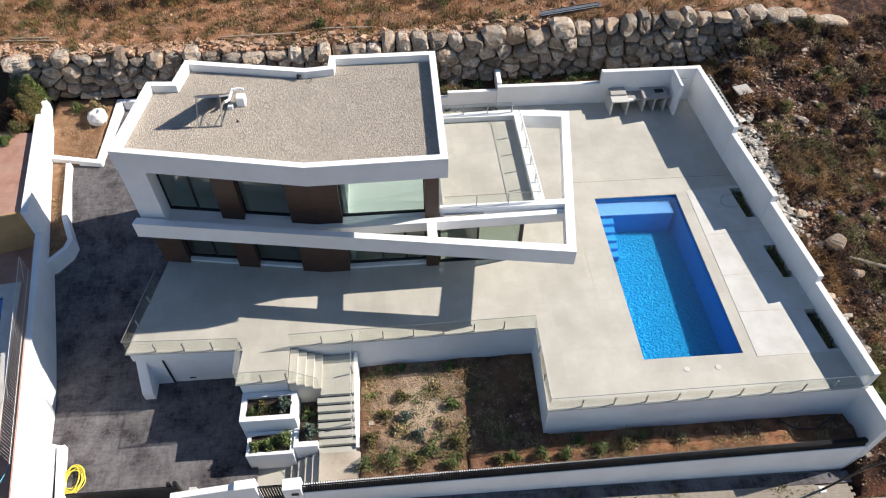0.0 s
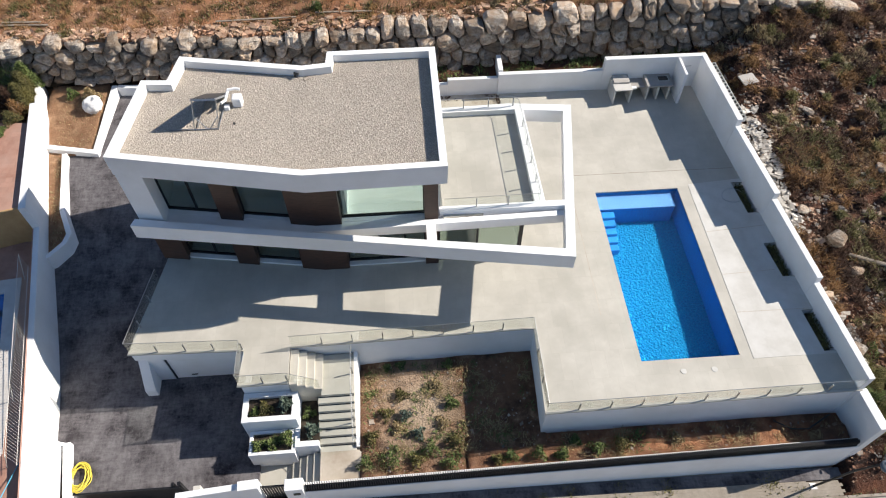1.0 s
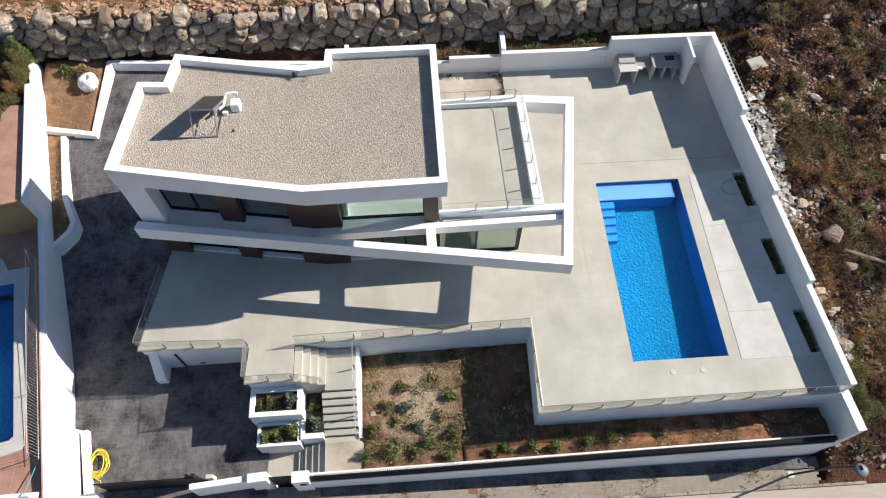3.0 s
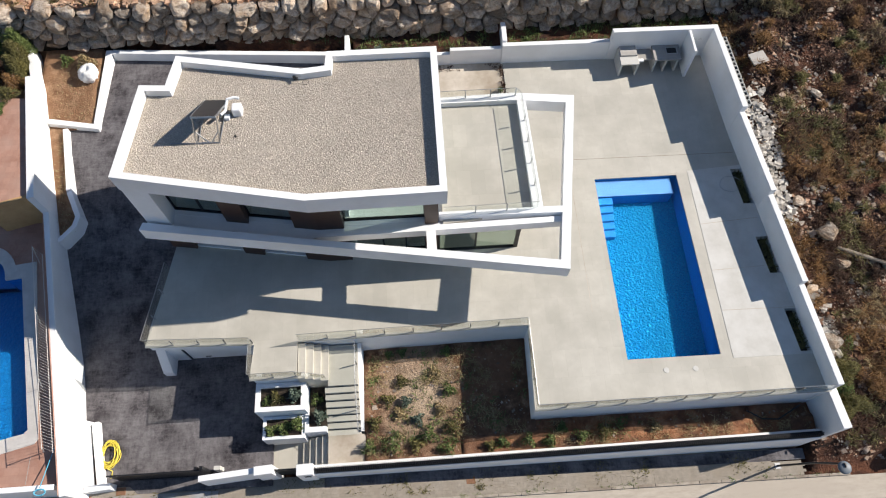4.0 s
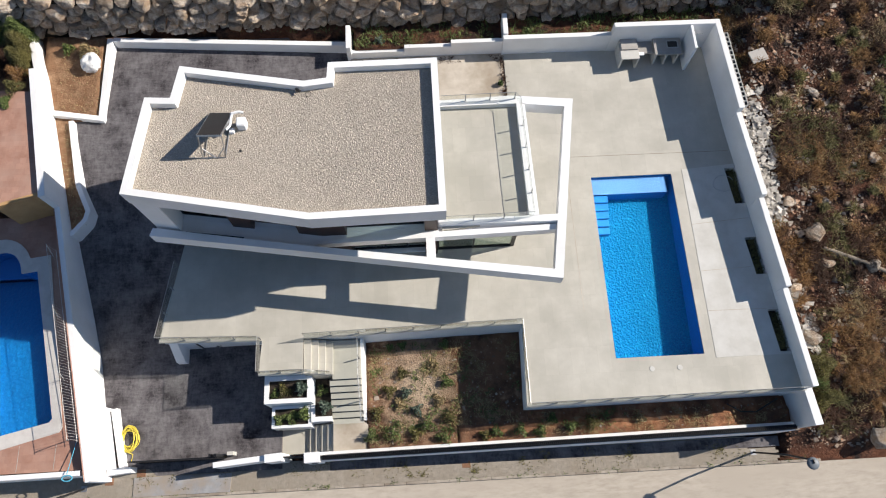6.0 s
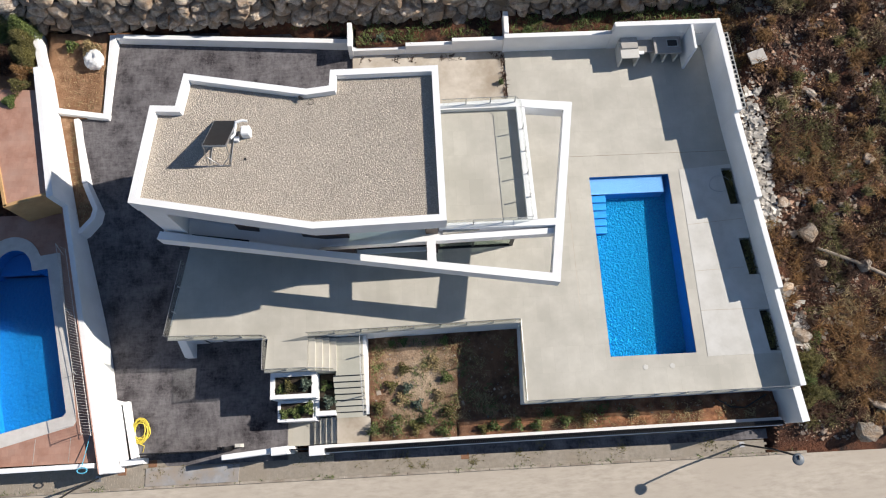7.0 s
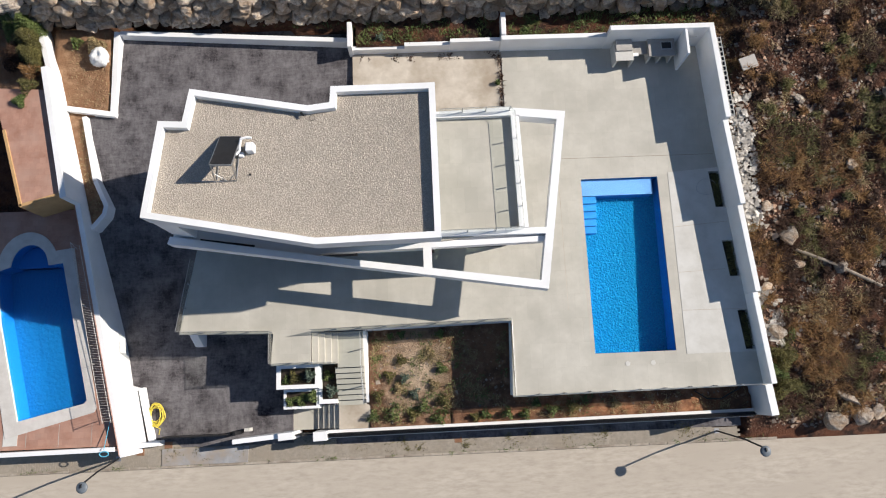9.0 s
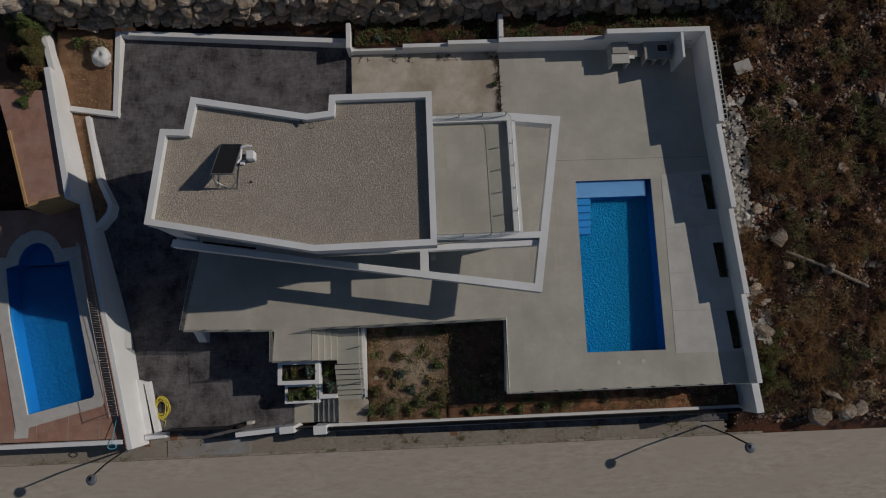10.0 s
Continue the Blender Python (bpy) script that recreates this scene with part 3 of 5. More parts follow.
# upper storey: white end wall, back walls, dark front
part("upper_wall", prism([(-10.4, 19.87), (-9.38, 19.68), (-9.38, 20.3), (-9.6, 24.0), (-9.84, 23.93)], 2.95, 5.9), WHITE, villa)
part("upper_wall", prism([(-9.84, 23.9), (-8.85, 23.85), (-8.57, 25.3), (-3.6, 24.38), (-2.66, 24.48), (-2.62, 25.2), (1.55, 25.2), (1.55, 24.9), (-2.4, 24.9), (-9.5, 23.6)], 2.95, 5.9), WHITE, villa)
part("upper_floor", prism([(-10.3, 20.0), (-3.4, 18.9), (1.7, 18.9), (1.7, 25.1), (-9.7, 23.8)], 2.72, 3.0), WHITE, villa)


def front_y(x):
    """The line of the front cladding of both storeys."""
    return lerp(x, [(-10.6, 20.34), (-3.41, 19.16), (1.6, 19.17)])


def glazing(x0, x1, z0, z1, mullions, back=0.38):
    """A glazed opening between two cladding panels: a frame with one pane per field."""
    xs = [x0] + mullions + [x1]
    rail = strip((x0, front_y(x0) + back), (x1, front_y(x1) + back), -0.055, 0.055)
    w = part("window", prism(rail, z0, z0 + 0.07), DARK, villa, "dark aluminium framed glazing")
    part("head_rail", prism(rail, z1 - 0.07, z1), DARK, w)
    for x in xs:
        y = front_y(x) + back
        part("mullion", box(x - 0.035, x + 0.035, y - 0.05, y + 0.05, z0 + 0.07, z1 - 0.07), DARK, w)
    for a, b in zip(xs, xs[1:]):
        p = part("pane", prism(strip((a, front_y(a) + back), (b, front_y(b) + back), -0.01, 0.01), z0 + 0.05, z1 - 0.05), WINGLASS, w)
    return w


def panel(x0, x1, z0, z1, mid=None):
    xs = [x0] + ([mid] if mid else []) + [x1]
    front = [(x, front_y(x)) for x in xs]
    back = [(x, front_y(x) + 0.45) for x in xs[::-1]]
    return part("cladding_panel", prism(front + back, z0, z1), BROWN, villa, "dark brown cladding panel")


for z0, z1 in ((3.0, 5.9), (0.004, 2.7)):
    if z0 < 1:
        panel(-10.5, -9.38, z0, z1)
    panel(-7.2, -6.3, z0, z1)
    panel(-4.4, -2.37, z0, z1, -3.41)
    panel(0.95, 1.5, z0, z1)
    glazing(-9.38, -7.2, z0 + 0.1, z1, [-8.2])
    glazing(-6.3, -4.4, z0 + 0.1, z1, [])
    glazing(-2.37, 0.95, z0 + 0.1, z1, [] if z0 > 1 else [-0.9, 0.1])
    part("sill", prism([(-9.38, front_y(-9.38) + 0.12), (-3.41, front_y(-3.41) + 0.12), (0.95, front_y(0.95) + 0.12),
                        (0.95, front_y(0.95) + 0.5), (-3.41, front_y(-3.41) + 0.5), (-9.38, front_y(-9.38) + 0.5)], z0 - 0.02, z0 + 0.1), WHITE, villa)

# right end wall of the upper storey behind the pillar, with glazing towards the roof terrace
w = part("window", box(1.4, 1.5, 19.65, 24.85, 3.0, 3.1), DARK, villa, "dark framed sliding glass doors")
part("head_rail", box(1.4, 1.5, 19.65, 24.85, 5.8, 5.9), DARK, w)
for y in (19.69, 22.2, 24.81):
    part("mullion", box(1.4, 1.5, y - 0.04, y + 0.04, 3.1, 5.8), DARK, w)
for ya, yb in ((19.65, 22.2), (22.2, 24.85)):
    part("pane", box(1.44, 1.46, ya, yb, 3.05, 5.85), WINGLASS, w)
# rooms
part("inner_wall", box(-9.3, 0.6, 22.6, 22.75, 3.0, 5.9), WHITE, villa)
part("inner_wall", box(-2.3, -2.15, 19.7, 22.6, 3.0, 5.9), WHITE, villa)
part("inner_wall", box(-9.8, 5.0, 23.2, 23.35, 0, 2.7), WHITE, villa)

# ground floor
part("lower_wall", prism([(-10.38, 20.4), (-9.9, 20.35), (-9.5, 24.9), (-9.9, 25.0)], -0.3, 2.7), WHITE, villa)
part("lower_wall", box(-9.6, 5.2, 24.75, 25.0, -0.3, 2.7), WHITE, villa)
part("lower_wall", box(4.95, 5.2, 24.0, 24.75, 0, 2.7), WHITE, villa)
part("inner_wall", box(-2.3, -2.15, 19.8, 23.2, 0, 2.7), WHITE, villa)
w = part("window", box(1.5, 5.05, 19.35, 19.47, 0.003, 0.08), DARK, villa, "dark framed sliding glass doors")
part("head_rail", box(1.5, 5.05, 19.35, 19.47, 2.62, 2.7), DARK, w)
for x in (1.54, 3.17, 4.97):
    part("mullion", box(x - 0.04, x + 0.04, 19.36, 19.46, 0.08, 2.62), DARK, w)
for a, b in ((1.5, 3.17), (3.17, 5.05)):
    part("pane", box(a, b, 19.4, 19.42, 0.05, 2.65), WINGLASS, w)
w = part("window", box(5.02, 5.1, 19.36, 24.0, 2.62, 2.7), DARK, villa, "dark framed corner glazing")
for y in (19.36, 21.7, 23.92):
    part("mullion", box(5.02, 5.1, y, y + 0.09, 0.003, 2.62), DARK, w)
for ya, yb in ((19.46, 21.7), (21.78, 23.92)):
    part("pane", box(5.05, 5.07, ya, yb, 0.02, 2.62), WINGLASS, w)

# roof terrace over the ground floor, and the white frame that runs round it
TOPZ, LOWZ, MIDZ = 3.42, 2.72, 3.2
part("ground_floor_roof", prism([(1.7, 19.1), (5.5, 19.5), (5.5, 25.0), (1.7, 25.0)], 2.72, 3.15), DECK, villa, "beige paved roof terrace")
part("terrace_parapet", prism([(5.43, 19.5), (5.86, 19.5), (5.74, 24.98), (5.36, 24.98)], 3.0, TOPZ), WHITE, villa)
part("terrace_parapet", prism([(1.55, 19.30), (6.62, 19.22), (6.68, 19.52), (1.55, 19.52)], LOWZ, TOPZ), WHITE, villa)
part("terrace_parapet", prism([(1.8, 24.98), (5.4, 24.98), (7.52, 24.72), (7.95, 25.1), (5.12, 25.4), (1.8, 25.3)], LOWZ, TOPZ), WHITE, villa)
OUTL, OUTR = Vector((-10.62, 19.42)), Vector((6.58, 16.66))
part("frame_beam", prism([tuple(OUTL), tuple(OUTR), (6.27, 17.08), (-3.9, 18.62), (-10.5, 19.76)], LOWZ - 0.05, TOPZ), WHITE, villa, "long white frame beam")
part("frame_beam", prism([(6.58, 16.66), (7.95, 25.1), (7.52, 24.72), (6.27, 17.08)], LOWZ, TOPZ - 0.004), WHITE, villa, "long white frame beam")
part("balcony_slab", prism([(-10.5, 19.76), (-3.9, 18.68), (-3.6, 18.765), (0.9, 18.805), (1.55, 18.82), (1.55, 19.27), (0.9, 19.3), (-3.4, 19.4), (-9.5, 20.4), (-10.4, 20.2)], LOWZ, 3.08), WHITE, villa, "white balcony slab")
part("balcony_edge", prism([(-3.6, 18.76), (0.9, 18.80), (6.56, 18.90), (6.60, 19.16), (1.5, 19.06), (0.6, 19.04), (-3.0, 18.92)], LOWZ, MIDZ), WHITE, villa)
part("channel_floor", box(1.5, 6.6, 19.0, 19.3, LOWZ + 0.02, 2.98), WHITE, villa)
part("cross_beam", prism([(0.98, 17.84), (1.37, 17.78), (1.37, 18.82), (0.98, 18.815)], LOWZ, MIDZ - 0.006), WHITE, villa)

# Flat dark strip colours in the shade of a gap beside the beam.
part("drain_slot", prism(strip((-9.24, 19.62), (-6.74, 19.23), -0.05, 0.05), 3.075, 3.086), DARK, villa, "long dark strip painted on the balcony slab for a gap")

# garage under the terrace
garage = thing("garage_front", (-8.8, 15.6, -2.6), "white garage front with a pale sectional door under the terrace", "garage")
part("lintel", prism([(-11.14, 15.66), (-6.62, 15.5), (-6.62, 16.28), (-11.0, 16.28)], -0.66, -0.064), WHITE, garage)
part("wing_wall", prism([(-11.22, 15.1), (-10.78, 15.1), (-10.78, 16.3), (-11.14, 16.3)], -3.1, [-2.35, -2.35, -0.064, -0.064]), WHITE, garage)
part("jamb", box(-10.78, -10.15, 15.8, 16.3, -3.1, -0.66), WHITE, garage)
door = part("garage_door", box(-10.12, -6.6, 15.86, 15.92, -2.9, -0.66), PALE, garage, "closed pale panelled door")
for k in range(4):
    part("door_panel", box(-10.1, -6.62, 15.845, 15.862, -2.86 + 0.55 * k, -2.314 + 0.55 * k), WHITE, door)
part("door_handle", box(-9.4, -9.15, 15.81, 15.85, -2.5, -2.46), DARK, door, "black handle")
part("threshold_joint", box(-10.13, -10.07, 15.8, 15.95, -2.9, -0.66), DARK, garage)

# ---- joints in the paving ----
for a, c in (((7.75, 23.86), (16.2, 23.82)), ((8.05, 23.4), (8.04, 16.0))):
    setting("trim", prism(strip(a, c, -0.011, 0.011), -0.01, 0.003), SCREED if a[1] < 23.5 else PAVER, "narrow dark drainage joint in the paving")

# ---- walls round the plot ----


def wall(name, p, q, t0, t1, z0, zp, zq=None, label="white rendered garden wall", material=WHITE):
    zq = zp if zq is None else zq
    bm = prism(strip(p, q, t0, t1), z0, [zp, zq, zq, zp])
    bmesh.ops.bevel(bm, geom=list(bm.edges), offset=0.015, segments=1, affect="EDGES")
    return setting(name, bm, material, label)


RW = [((15.95, 29.95), (16.2, 25.05), 1.99), ((16.2, 25.05), (16.55, 20.7), 1.6), ((16.55, 20.7), (16.9, 16.4), 1.24), ((16.9, 16.4), (17.27, 12.0), 0.88)]
for k, (p, q, z) in enumerate(RW):
    wall("wall_east_%d" % (k + 1), p, q, 0.0, 0.27, -3.6, z, label="white stepped boundary wall beside the hillside")
wall("wall_east_5", (17.488, 12.12), (17.66, 10.45), -0.02, 0.36, -4.4, -0.3, label="white lower end of the boundary wall")
wall("wall_north_1", (5.4, 30.0), (10.9, 29.95), 0.0, 0.25, -0.5, 1.27, label="white boundary wall behind the terrace")
wall("wall_north_2", (10.9, 29.93), (16.22, 29.9), 0.0, 0.27, -0.5, 1.98, label="white taller boundary wall behind the outdoor kitchen")
wall("wall_north_3", (5.66, 30.26), (5.68, 31.5), 0.0, 0.25, -0.5, 1.38)
for k, (a, b, z) in enumerate(((-2.5, 0.35, 0.42), (0.35, 2.75, 0.7), (2.75, 5.4, 0.98))):
    wall("wall_north_%d" % (k + 4), (a, 30.15 - 0.02 * k), (b, 30.13 - 0.02 * k), 0.0, 0.22, -0.6, z, label="low white stepped wall behind the house")
wall("wall_north_7", (-2.5, 30.1), (-2.5, 31.5), -0.12, 0.12, -0.6, 0.95)
wall("wall_north_8", (-14.75, 31.55), (-2.62, 30.62), 0.0, 0.26, -0.9, 0.32, 0.42, label="low white wall behind the asphalt yard")
wall("wall_north_9", (-14.95, 27.15), (-14.75, 31.75), 0.0, 0.3, -0.9, -0.12, 0.34)
wall("wall_north_10", (-17.5, 27.5), (-14.95, 27.13), 0.0, 0.28, -0.9, 0.08, -0.12)
CURB = [(-16.45, 27.2), (-16.15, 25.5), (-15.86, 23.8), (-15.27, 22.45), (-15.42, 21.95), (-16.05, 21.3), (-16.4, 21.2)]
CURBZ = [-0.02, -0.18, -0.35, -0.48, -0.58, -0.7, -0.75]
for k in range(6):
    wall("wall_curb_%d" % (k + 1), CURB[k], CURB[k + 1], -0.22, 0.02, -2.4, CURBZ[k], CURBZ[k + 1], "low white kerb wall beside the driveway")
setting("planting_strip", prism([(-17.6, 27.4), (-16.35, 21.25), (-16.05, 21.4), (-15.5, 22.0), (-15.4, 22.5), (-15.95, 23.8), (-16.25, 25.5), (-16.5, 27.2)],
                                -2.4, [-0.2, -0.95, -0.95, -0.8, -0.7, -0.55, -0.4, -0.2]), REDEARTH, "narrow earth strip with dry weeds")
setting("planting_plot", sloped_sheet(list(np.linspace(-18.2, -15.26, 12)), list(np.linspace(27.3, 32.0, 18)),
                                      lambda x, y: -0.22 + 0.10 * (y - 27.3) + 0.10 * noise.noise((x * 1.3, y * 1.3, 0)), 0.8), REDEARTH, "bare reddish earth plot behind low white walls", smooth=True)


def lw(y):
    return (wall_x(y), y)


wall("wall_west_1", lw(29.4), lw(22.45), -0.32, 0.0, -2.6, 1.42, label="tall white boundary wall towards the neighbour")
wall("wall_west_2", (-18.75, 32.2), lw(29.4), -0.3, 0.0, -1.5, 0.7, 0.9)
wall("wall_west_3", lw(22.45), lw(9.85), -0.26, 0.0, -4.2, 0.1, -0.6, "white boundary wall lit by the sun beside the driveway")
wall("wall_west_cap", lw(22.4), lw(9.9), -0.30, -0.262, -4.2, 0.12, -0.58, "terracotta coloured outer face of the boundary wall", TERRACOTTA)
# low kerb wall at the gate, with a slot of soil behind it
wall("wall_west_4", (-14.16, 13.06), (-13.5, 10.3), 0.0, 0.30, -3.4, -2.42, -2.42, "low white kerb wall beside the gate")
setting("wall_west_5", prism([(-14.75, 13.3), (-13.9, 13.05), (-14.22, 12.98), (-13.66, 10.32), (-14.1, 10.32)], -3.4, -2.425), WHITE, "low white end of the kerb wall")
setting("slot_soil", prism([(-14.24, 12.99), (-14.12, 12.98), (-13.48, 10.32), (-13.68, 10.32)], -3.4, -2.58), DARKSOIL, "narrow dark soil slot beside the boundary wall")
wall("wall_west_6", (-13.9, 10.1), (-12.8, 10.18), 0.0, 0.26, -3.4, -2.1, label="white gate pillar wall")

# ---- front wall with its fence ----
wall("wall_south_1", (-4.25, 10.26), (17.5, 10.43), -0.05, 0.34, -4.6, -1.86, label="white front wall along the street")
wall("wall_south_2", (-4.9, 10.12), (-4.22, 10.14), 0.0, 0.45, -3.6, -1.25, label="white gate pillar")
wall("wall_south_3", (-8.92, 10.14), (-6.55, 10.33), 0.0, 0.24, -3.6, -1.32, label="white front wall beside the gate")
wall("wall_south_4", (-6.62, 10.22), (-5.86, 10.27), 0.0, 0.36, -3.6, -1.15, label="white gate pillar")

fence = thing("slat_fence", (6, 10.42, -1.86), "low black metal slat fence on the front wall", "fence")
slat = box(-0.014, 0.014, -0.10, 0.10, 0, 0.40)
slat.transform(pose(0, 0, 0, 0, 0, 15))
slat_me = bpy.data.meshes.new("slat")
slat.to_mesh(slat_me)
slat.free()
for k in range(240):
    x = -4.15 + 0.09 * k
    s = part("slat", slat_me, DARK, fence)
    s.matrix_basis = Matrix.Translation((x, 10.35 + 0.0078 * (x + 4.25), -1.84))
part("base_rail", prism(strip((-4.2, 10.35), (17.45, 10.52), -0.105, 0.105), -1.862, -1.82), DARK, fence)
part("rail", prism(strip((-4.2, 10.36), (17.45, 10.53), -0.02, 0.02), -1.52, -1.48), DARK, fence)

gate = thing("sliding_gate", (-10.4, 10.7, -2.8), "black slatted sliding driveway gate, closed", "gate")
part("frame", box(-12.7, -8.8, 10.56, 10.62, -2.7, -2.6), DARK, gate)
part("frame", box(-12.7, -8.8, 10.56, 10.62, -1.36, -1.3), DARK, gate)
for k in range(45):
    part("slat", box(-12.65 + 0.0865 * k, -12.577 + 0.0865 * k, 10.575, 10.605, -2.6, -1.36), DARK, gate)
part("guide_post", box(-8.86, -8.74, 10.62, 10.74, -2.8, -1.15), DARK, gate)
part("guide_post", box(-9.1, -9.0, 10.62, 10.74, -2.8, -1.2), DARK, gate)
part("motor_box", box(-8.55, -8.28, 10.7, 10.86, -2.8, -2.1), PALE, gate, "pale gate motor housing")
part("rail", box(-12.8, -6.6, 10.53, 10.67, -2.79, -2.74), DARK, gate)
pgate = thing("pedestrian_gate", (-5.4, 10.4, -2.95), "black slatted pedestrian gate between white pillars", "gate")
part("frame", box(-5.93, -4.92, 10.42, 10.48, -1.62, -1.55), DARK, pgate)
part("frame", box(-5.93, -4.92, 10.42, 10.48, -2.9, -2.84), DARK, pgate)
for k in range(10):
    part("slat", box(-5.92 + 0.1 * k, -5.86 + 0.1 * k, 10.43, 10.47, -2.84, -1.6), DARK, pgate)
for x in (-4.6, -7.6):
    m = box(x, x + 0.26, 10.095 if x > -5 else 10.28, 10.118 if x > -5 else 10.3, -1.75, -1.6)
    tagged(part("letter_slot", m, DARK), "dark plate on the white gate wall", "letter slot")

# ---- steps and planters from gate to terrace ----
stairs = thing("garden_stairs", (-3.5, 12.5, -3), "pale paved outdoor stairs in three flights", "stairs")
for k in range(1, 5):
    part("step", box(-4.75 + 0.3 * (k - 1), -4.75 + 0.3 * k + (0.02), 13.88, 15.44, -3.2, -0.17 * k, bevel=0.008), DECK, stairs)
part("landing", box(-3.57, -2.28, 13.68, 15.46, -3.2, -0.85), DECK, stairs)
for k in range(1, 8):
    part("step", box(-3.72, -2.28, 13.68 - 0.27 * k, 13.68 - 0.27 * (k - 1) + 0.02, -3.2, -0.85 - 0.17 * k, bevel=0.008), DECK, stairs)
    # Thin dark strip along the back of each tread.
    part("riser_gap", box(-3.71, -2.29, 13.68 - 0.27 * (k - 1) - 0.03, 13.68 - 0.27 * (k - 1) - 0.002, -1.0 - 0.17 * k, -0.85 - 0.17 * k + 0.003), DARK, stairs)
part("landing", box(-3.7, -2.1, 10.62, 11.8, -3.2, -2.04), SCREED, stairs)
for k in range(1, 5):
    part("step", box(-3.7 - 0.3 * k, -3.7 - 0.3 * (k - 1) + 0.02, 10.65, 11.85, -3.4, -2.04 - 0.17 * k, bevel=0.008), DECK, stairs)
    part("riser_gap", box(-3.7 - 0.3 * (k - 1) - 0.03, -3.7 - 0.3 * (k - 1) - 0.002, 10.66, 11.84, -2.3 - 0.17 * k, -2.04 - 0.17 * k + 0.003), DARK, stairs)
part("landing", box(-6.45, -4.9, 10.62, 11.75, -3.4, -2.9), DECK, stairs)
part("side_wall", prism([(-2.28, 11.9), (-2.14, 11.9), (-2.14, 15.47), (-2.28, 15.47)], -3.4, [-1.95, -1.95, -0.72, -0.72]), WHITE, stairs, "white string wall")


def planter(x0, x1, y0, y1, z, soil, t=0.17, label=""):
    pl = thing("planter", ((x0 + x1) / 2, (y0 + y1) / 2, -3), label or "white rendered built-in planter with leafy shrubs", "planter", "planters beside the stairs")
    o = [(x0, y0), (x1, y0), (x1, y1), (x0, y1)]
    part("planter_wall", ring(o, inset(o, t), -3.4, z), WHITE, pl)
    part("soil", prism(inset(o, t - 0.01), -3.3, soil), DARKSOIL, pl)
    return pl


planter(-6.62, -4.5, 12.72, 13.93, -0.78, -0.93, 0.2)
planter(-6.45, -4.66, 11.72, 12.70, -1.66, -1.76, 0.13)
pl = thing("planter", (-3.9, 12.9, -3), "white rendered built-in planter with leafy shrubs", "planter", "planters beside the stairs")
part("planter_wall", box(-4.65, -3.72, 11.92, 12.14, -3.4, -1.6), WHITE, pl)
part("planter_wall", box(-4.65, -4.48, 12.14, 13.86, -3.4, -1.6), WHITE, pl)
part("soil", box(-4.48, -3.72, 12.14, 13.86, -3.4, -1.72), DARKSOIL, pl)

# ---- garden soil ----


def garden_z(x, y):
    return -2.0 - 0.10 * noise.noise((x * 0.7, y * 0.7, 2)) - 0.04 * noise.noise((x * 2.7, y * 2.7, 4)) - 0.012 * max(0, x - 5)


setting("garden_bed", sloped_sheet(list(np.linspace(-2.15, 5.3, 36)), list(np.linspace(10.5, 15.75, 26)), garden_z, 0.5), SOIL,
        "bare dry garden soil with weeds below the terrace", smooth=True)
setting("garden_strip", sloped_sheet(list(np.linspace(2.0, 17.5, 70)), list(np.linspace(10.5, 12.1, 10)), lambda x, y: garden_z(x, y) + (0.025 if y < 11.5 else -0.1), 0.5), ORANGE,
        "orange bare soil strip between terrace and front wall", smooth=True)
setting("yard_slab", box(-2.46, 5.5, 25.0, 30.12, -0.4, -0.05), SCREED, "rough sandy concrete behind the house")

# ---- glass balustrades ----


def balustrade(points, spacing=1.18, height=0.95, post=0.5, label="frameless glass balustrade on short grey steel posts"):
    """A run of glass along points, with short posts; each bend starts a new thing."""
    for a, b in zip(points, points[1:]):
        a, b = Vector(a), Vector(b)
        d = b - a
        n = max(1, round(d.length / spacing))
        t = thing("glass_balustrade", a, label, "balustrade", "glass balustrades")
        u = Vector((d.x, d.y)).normalized()
        side = Vector((-u.y, u.x))
        for k in range(n):
            p, q = a + d * (k / n), a + d * ((k + 1) / n)
            g = 0.012
            pts = [(p.x + u.x * g, p.y + u.y * g), (q.x - u.x * g, q.y - u.y * g)]
            bm = bmesh.new()
            vs = []
            for (x, y), z in ((pts[0], p.z), (pts[1], q.z)):
                for s in (-0.006, 0.006):
                    vs.append([bm.verts.new((x + side.x * s, y + side.y * s, z + h)) for h in (0.04, height)])
            (a0, a1), (b0, b1), (c0, c1), (d0, d1) = vs
            for f in ((a0, c0, c1, a1), (b0, b1, d1, d0), (a0, a1, b1, b0), (c0, d0, d1, c1), (a1, c1, d1, b1), (a0, b0, d0, c0)):
                bm.faces.new(f)
            part("pane", bm, RAILGLASS, t)
            if k or n == 1:
                m = box(-0.022, 0.022, -0.035, 0.01, 0, post)
                m.transform(Matrix.Translation(p + Vector((side.x, side.y, 0)) * 0.03) @ Matrix.Rotation(math.atan2(u.y, u.x), 4, "Z"))
                part("post", m, STEEL, t)
        part("top_edge", tube([a + Vector((0, 0, height + 0.006)), b + Vector((0, 0, height + 0.006))], 0.011, 5), STEEL, t)


balustrade([(-10.52, 19.2, 0), (-11.14, 15.66, 0), (-6.66, 15.5, 0), (-6.66, 13.94, 0), (-4.76, 13.94, 0), (-3.6, 13.94, -0.75)], height=0.76)
balustrade([(-4.7, 15.5, 0), (5.11, 15.66, 0), (5.1, 11.96, 0), (17.3, 12.02, 0)], height=0.8)
balustrade([(-2.34, 15.42, -0.85), (-2.34, 13.68, -0.85), (-2.34, 11.8, -2.0)], spacing=0.95, height=0.9)
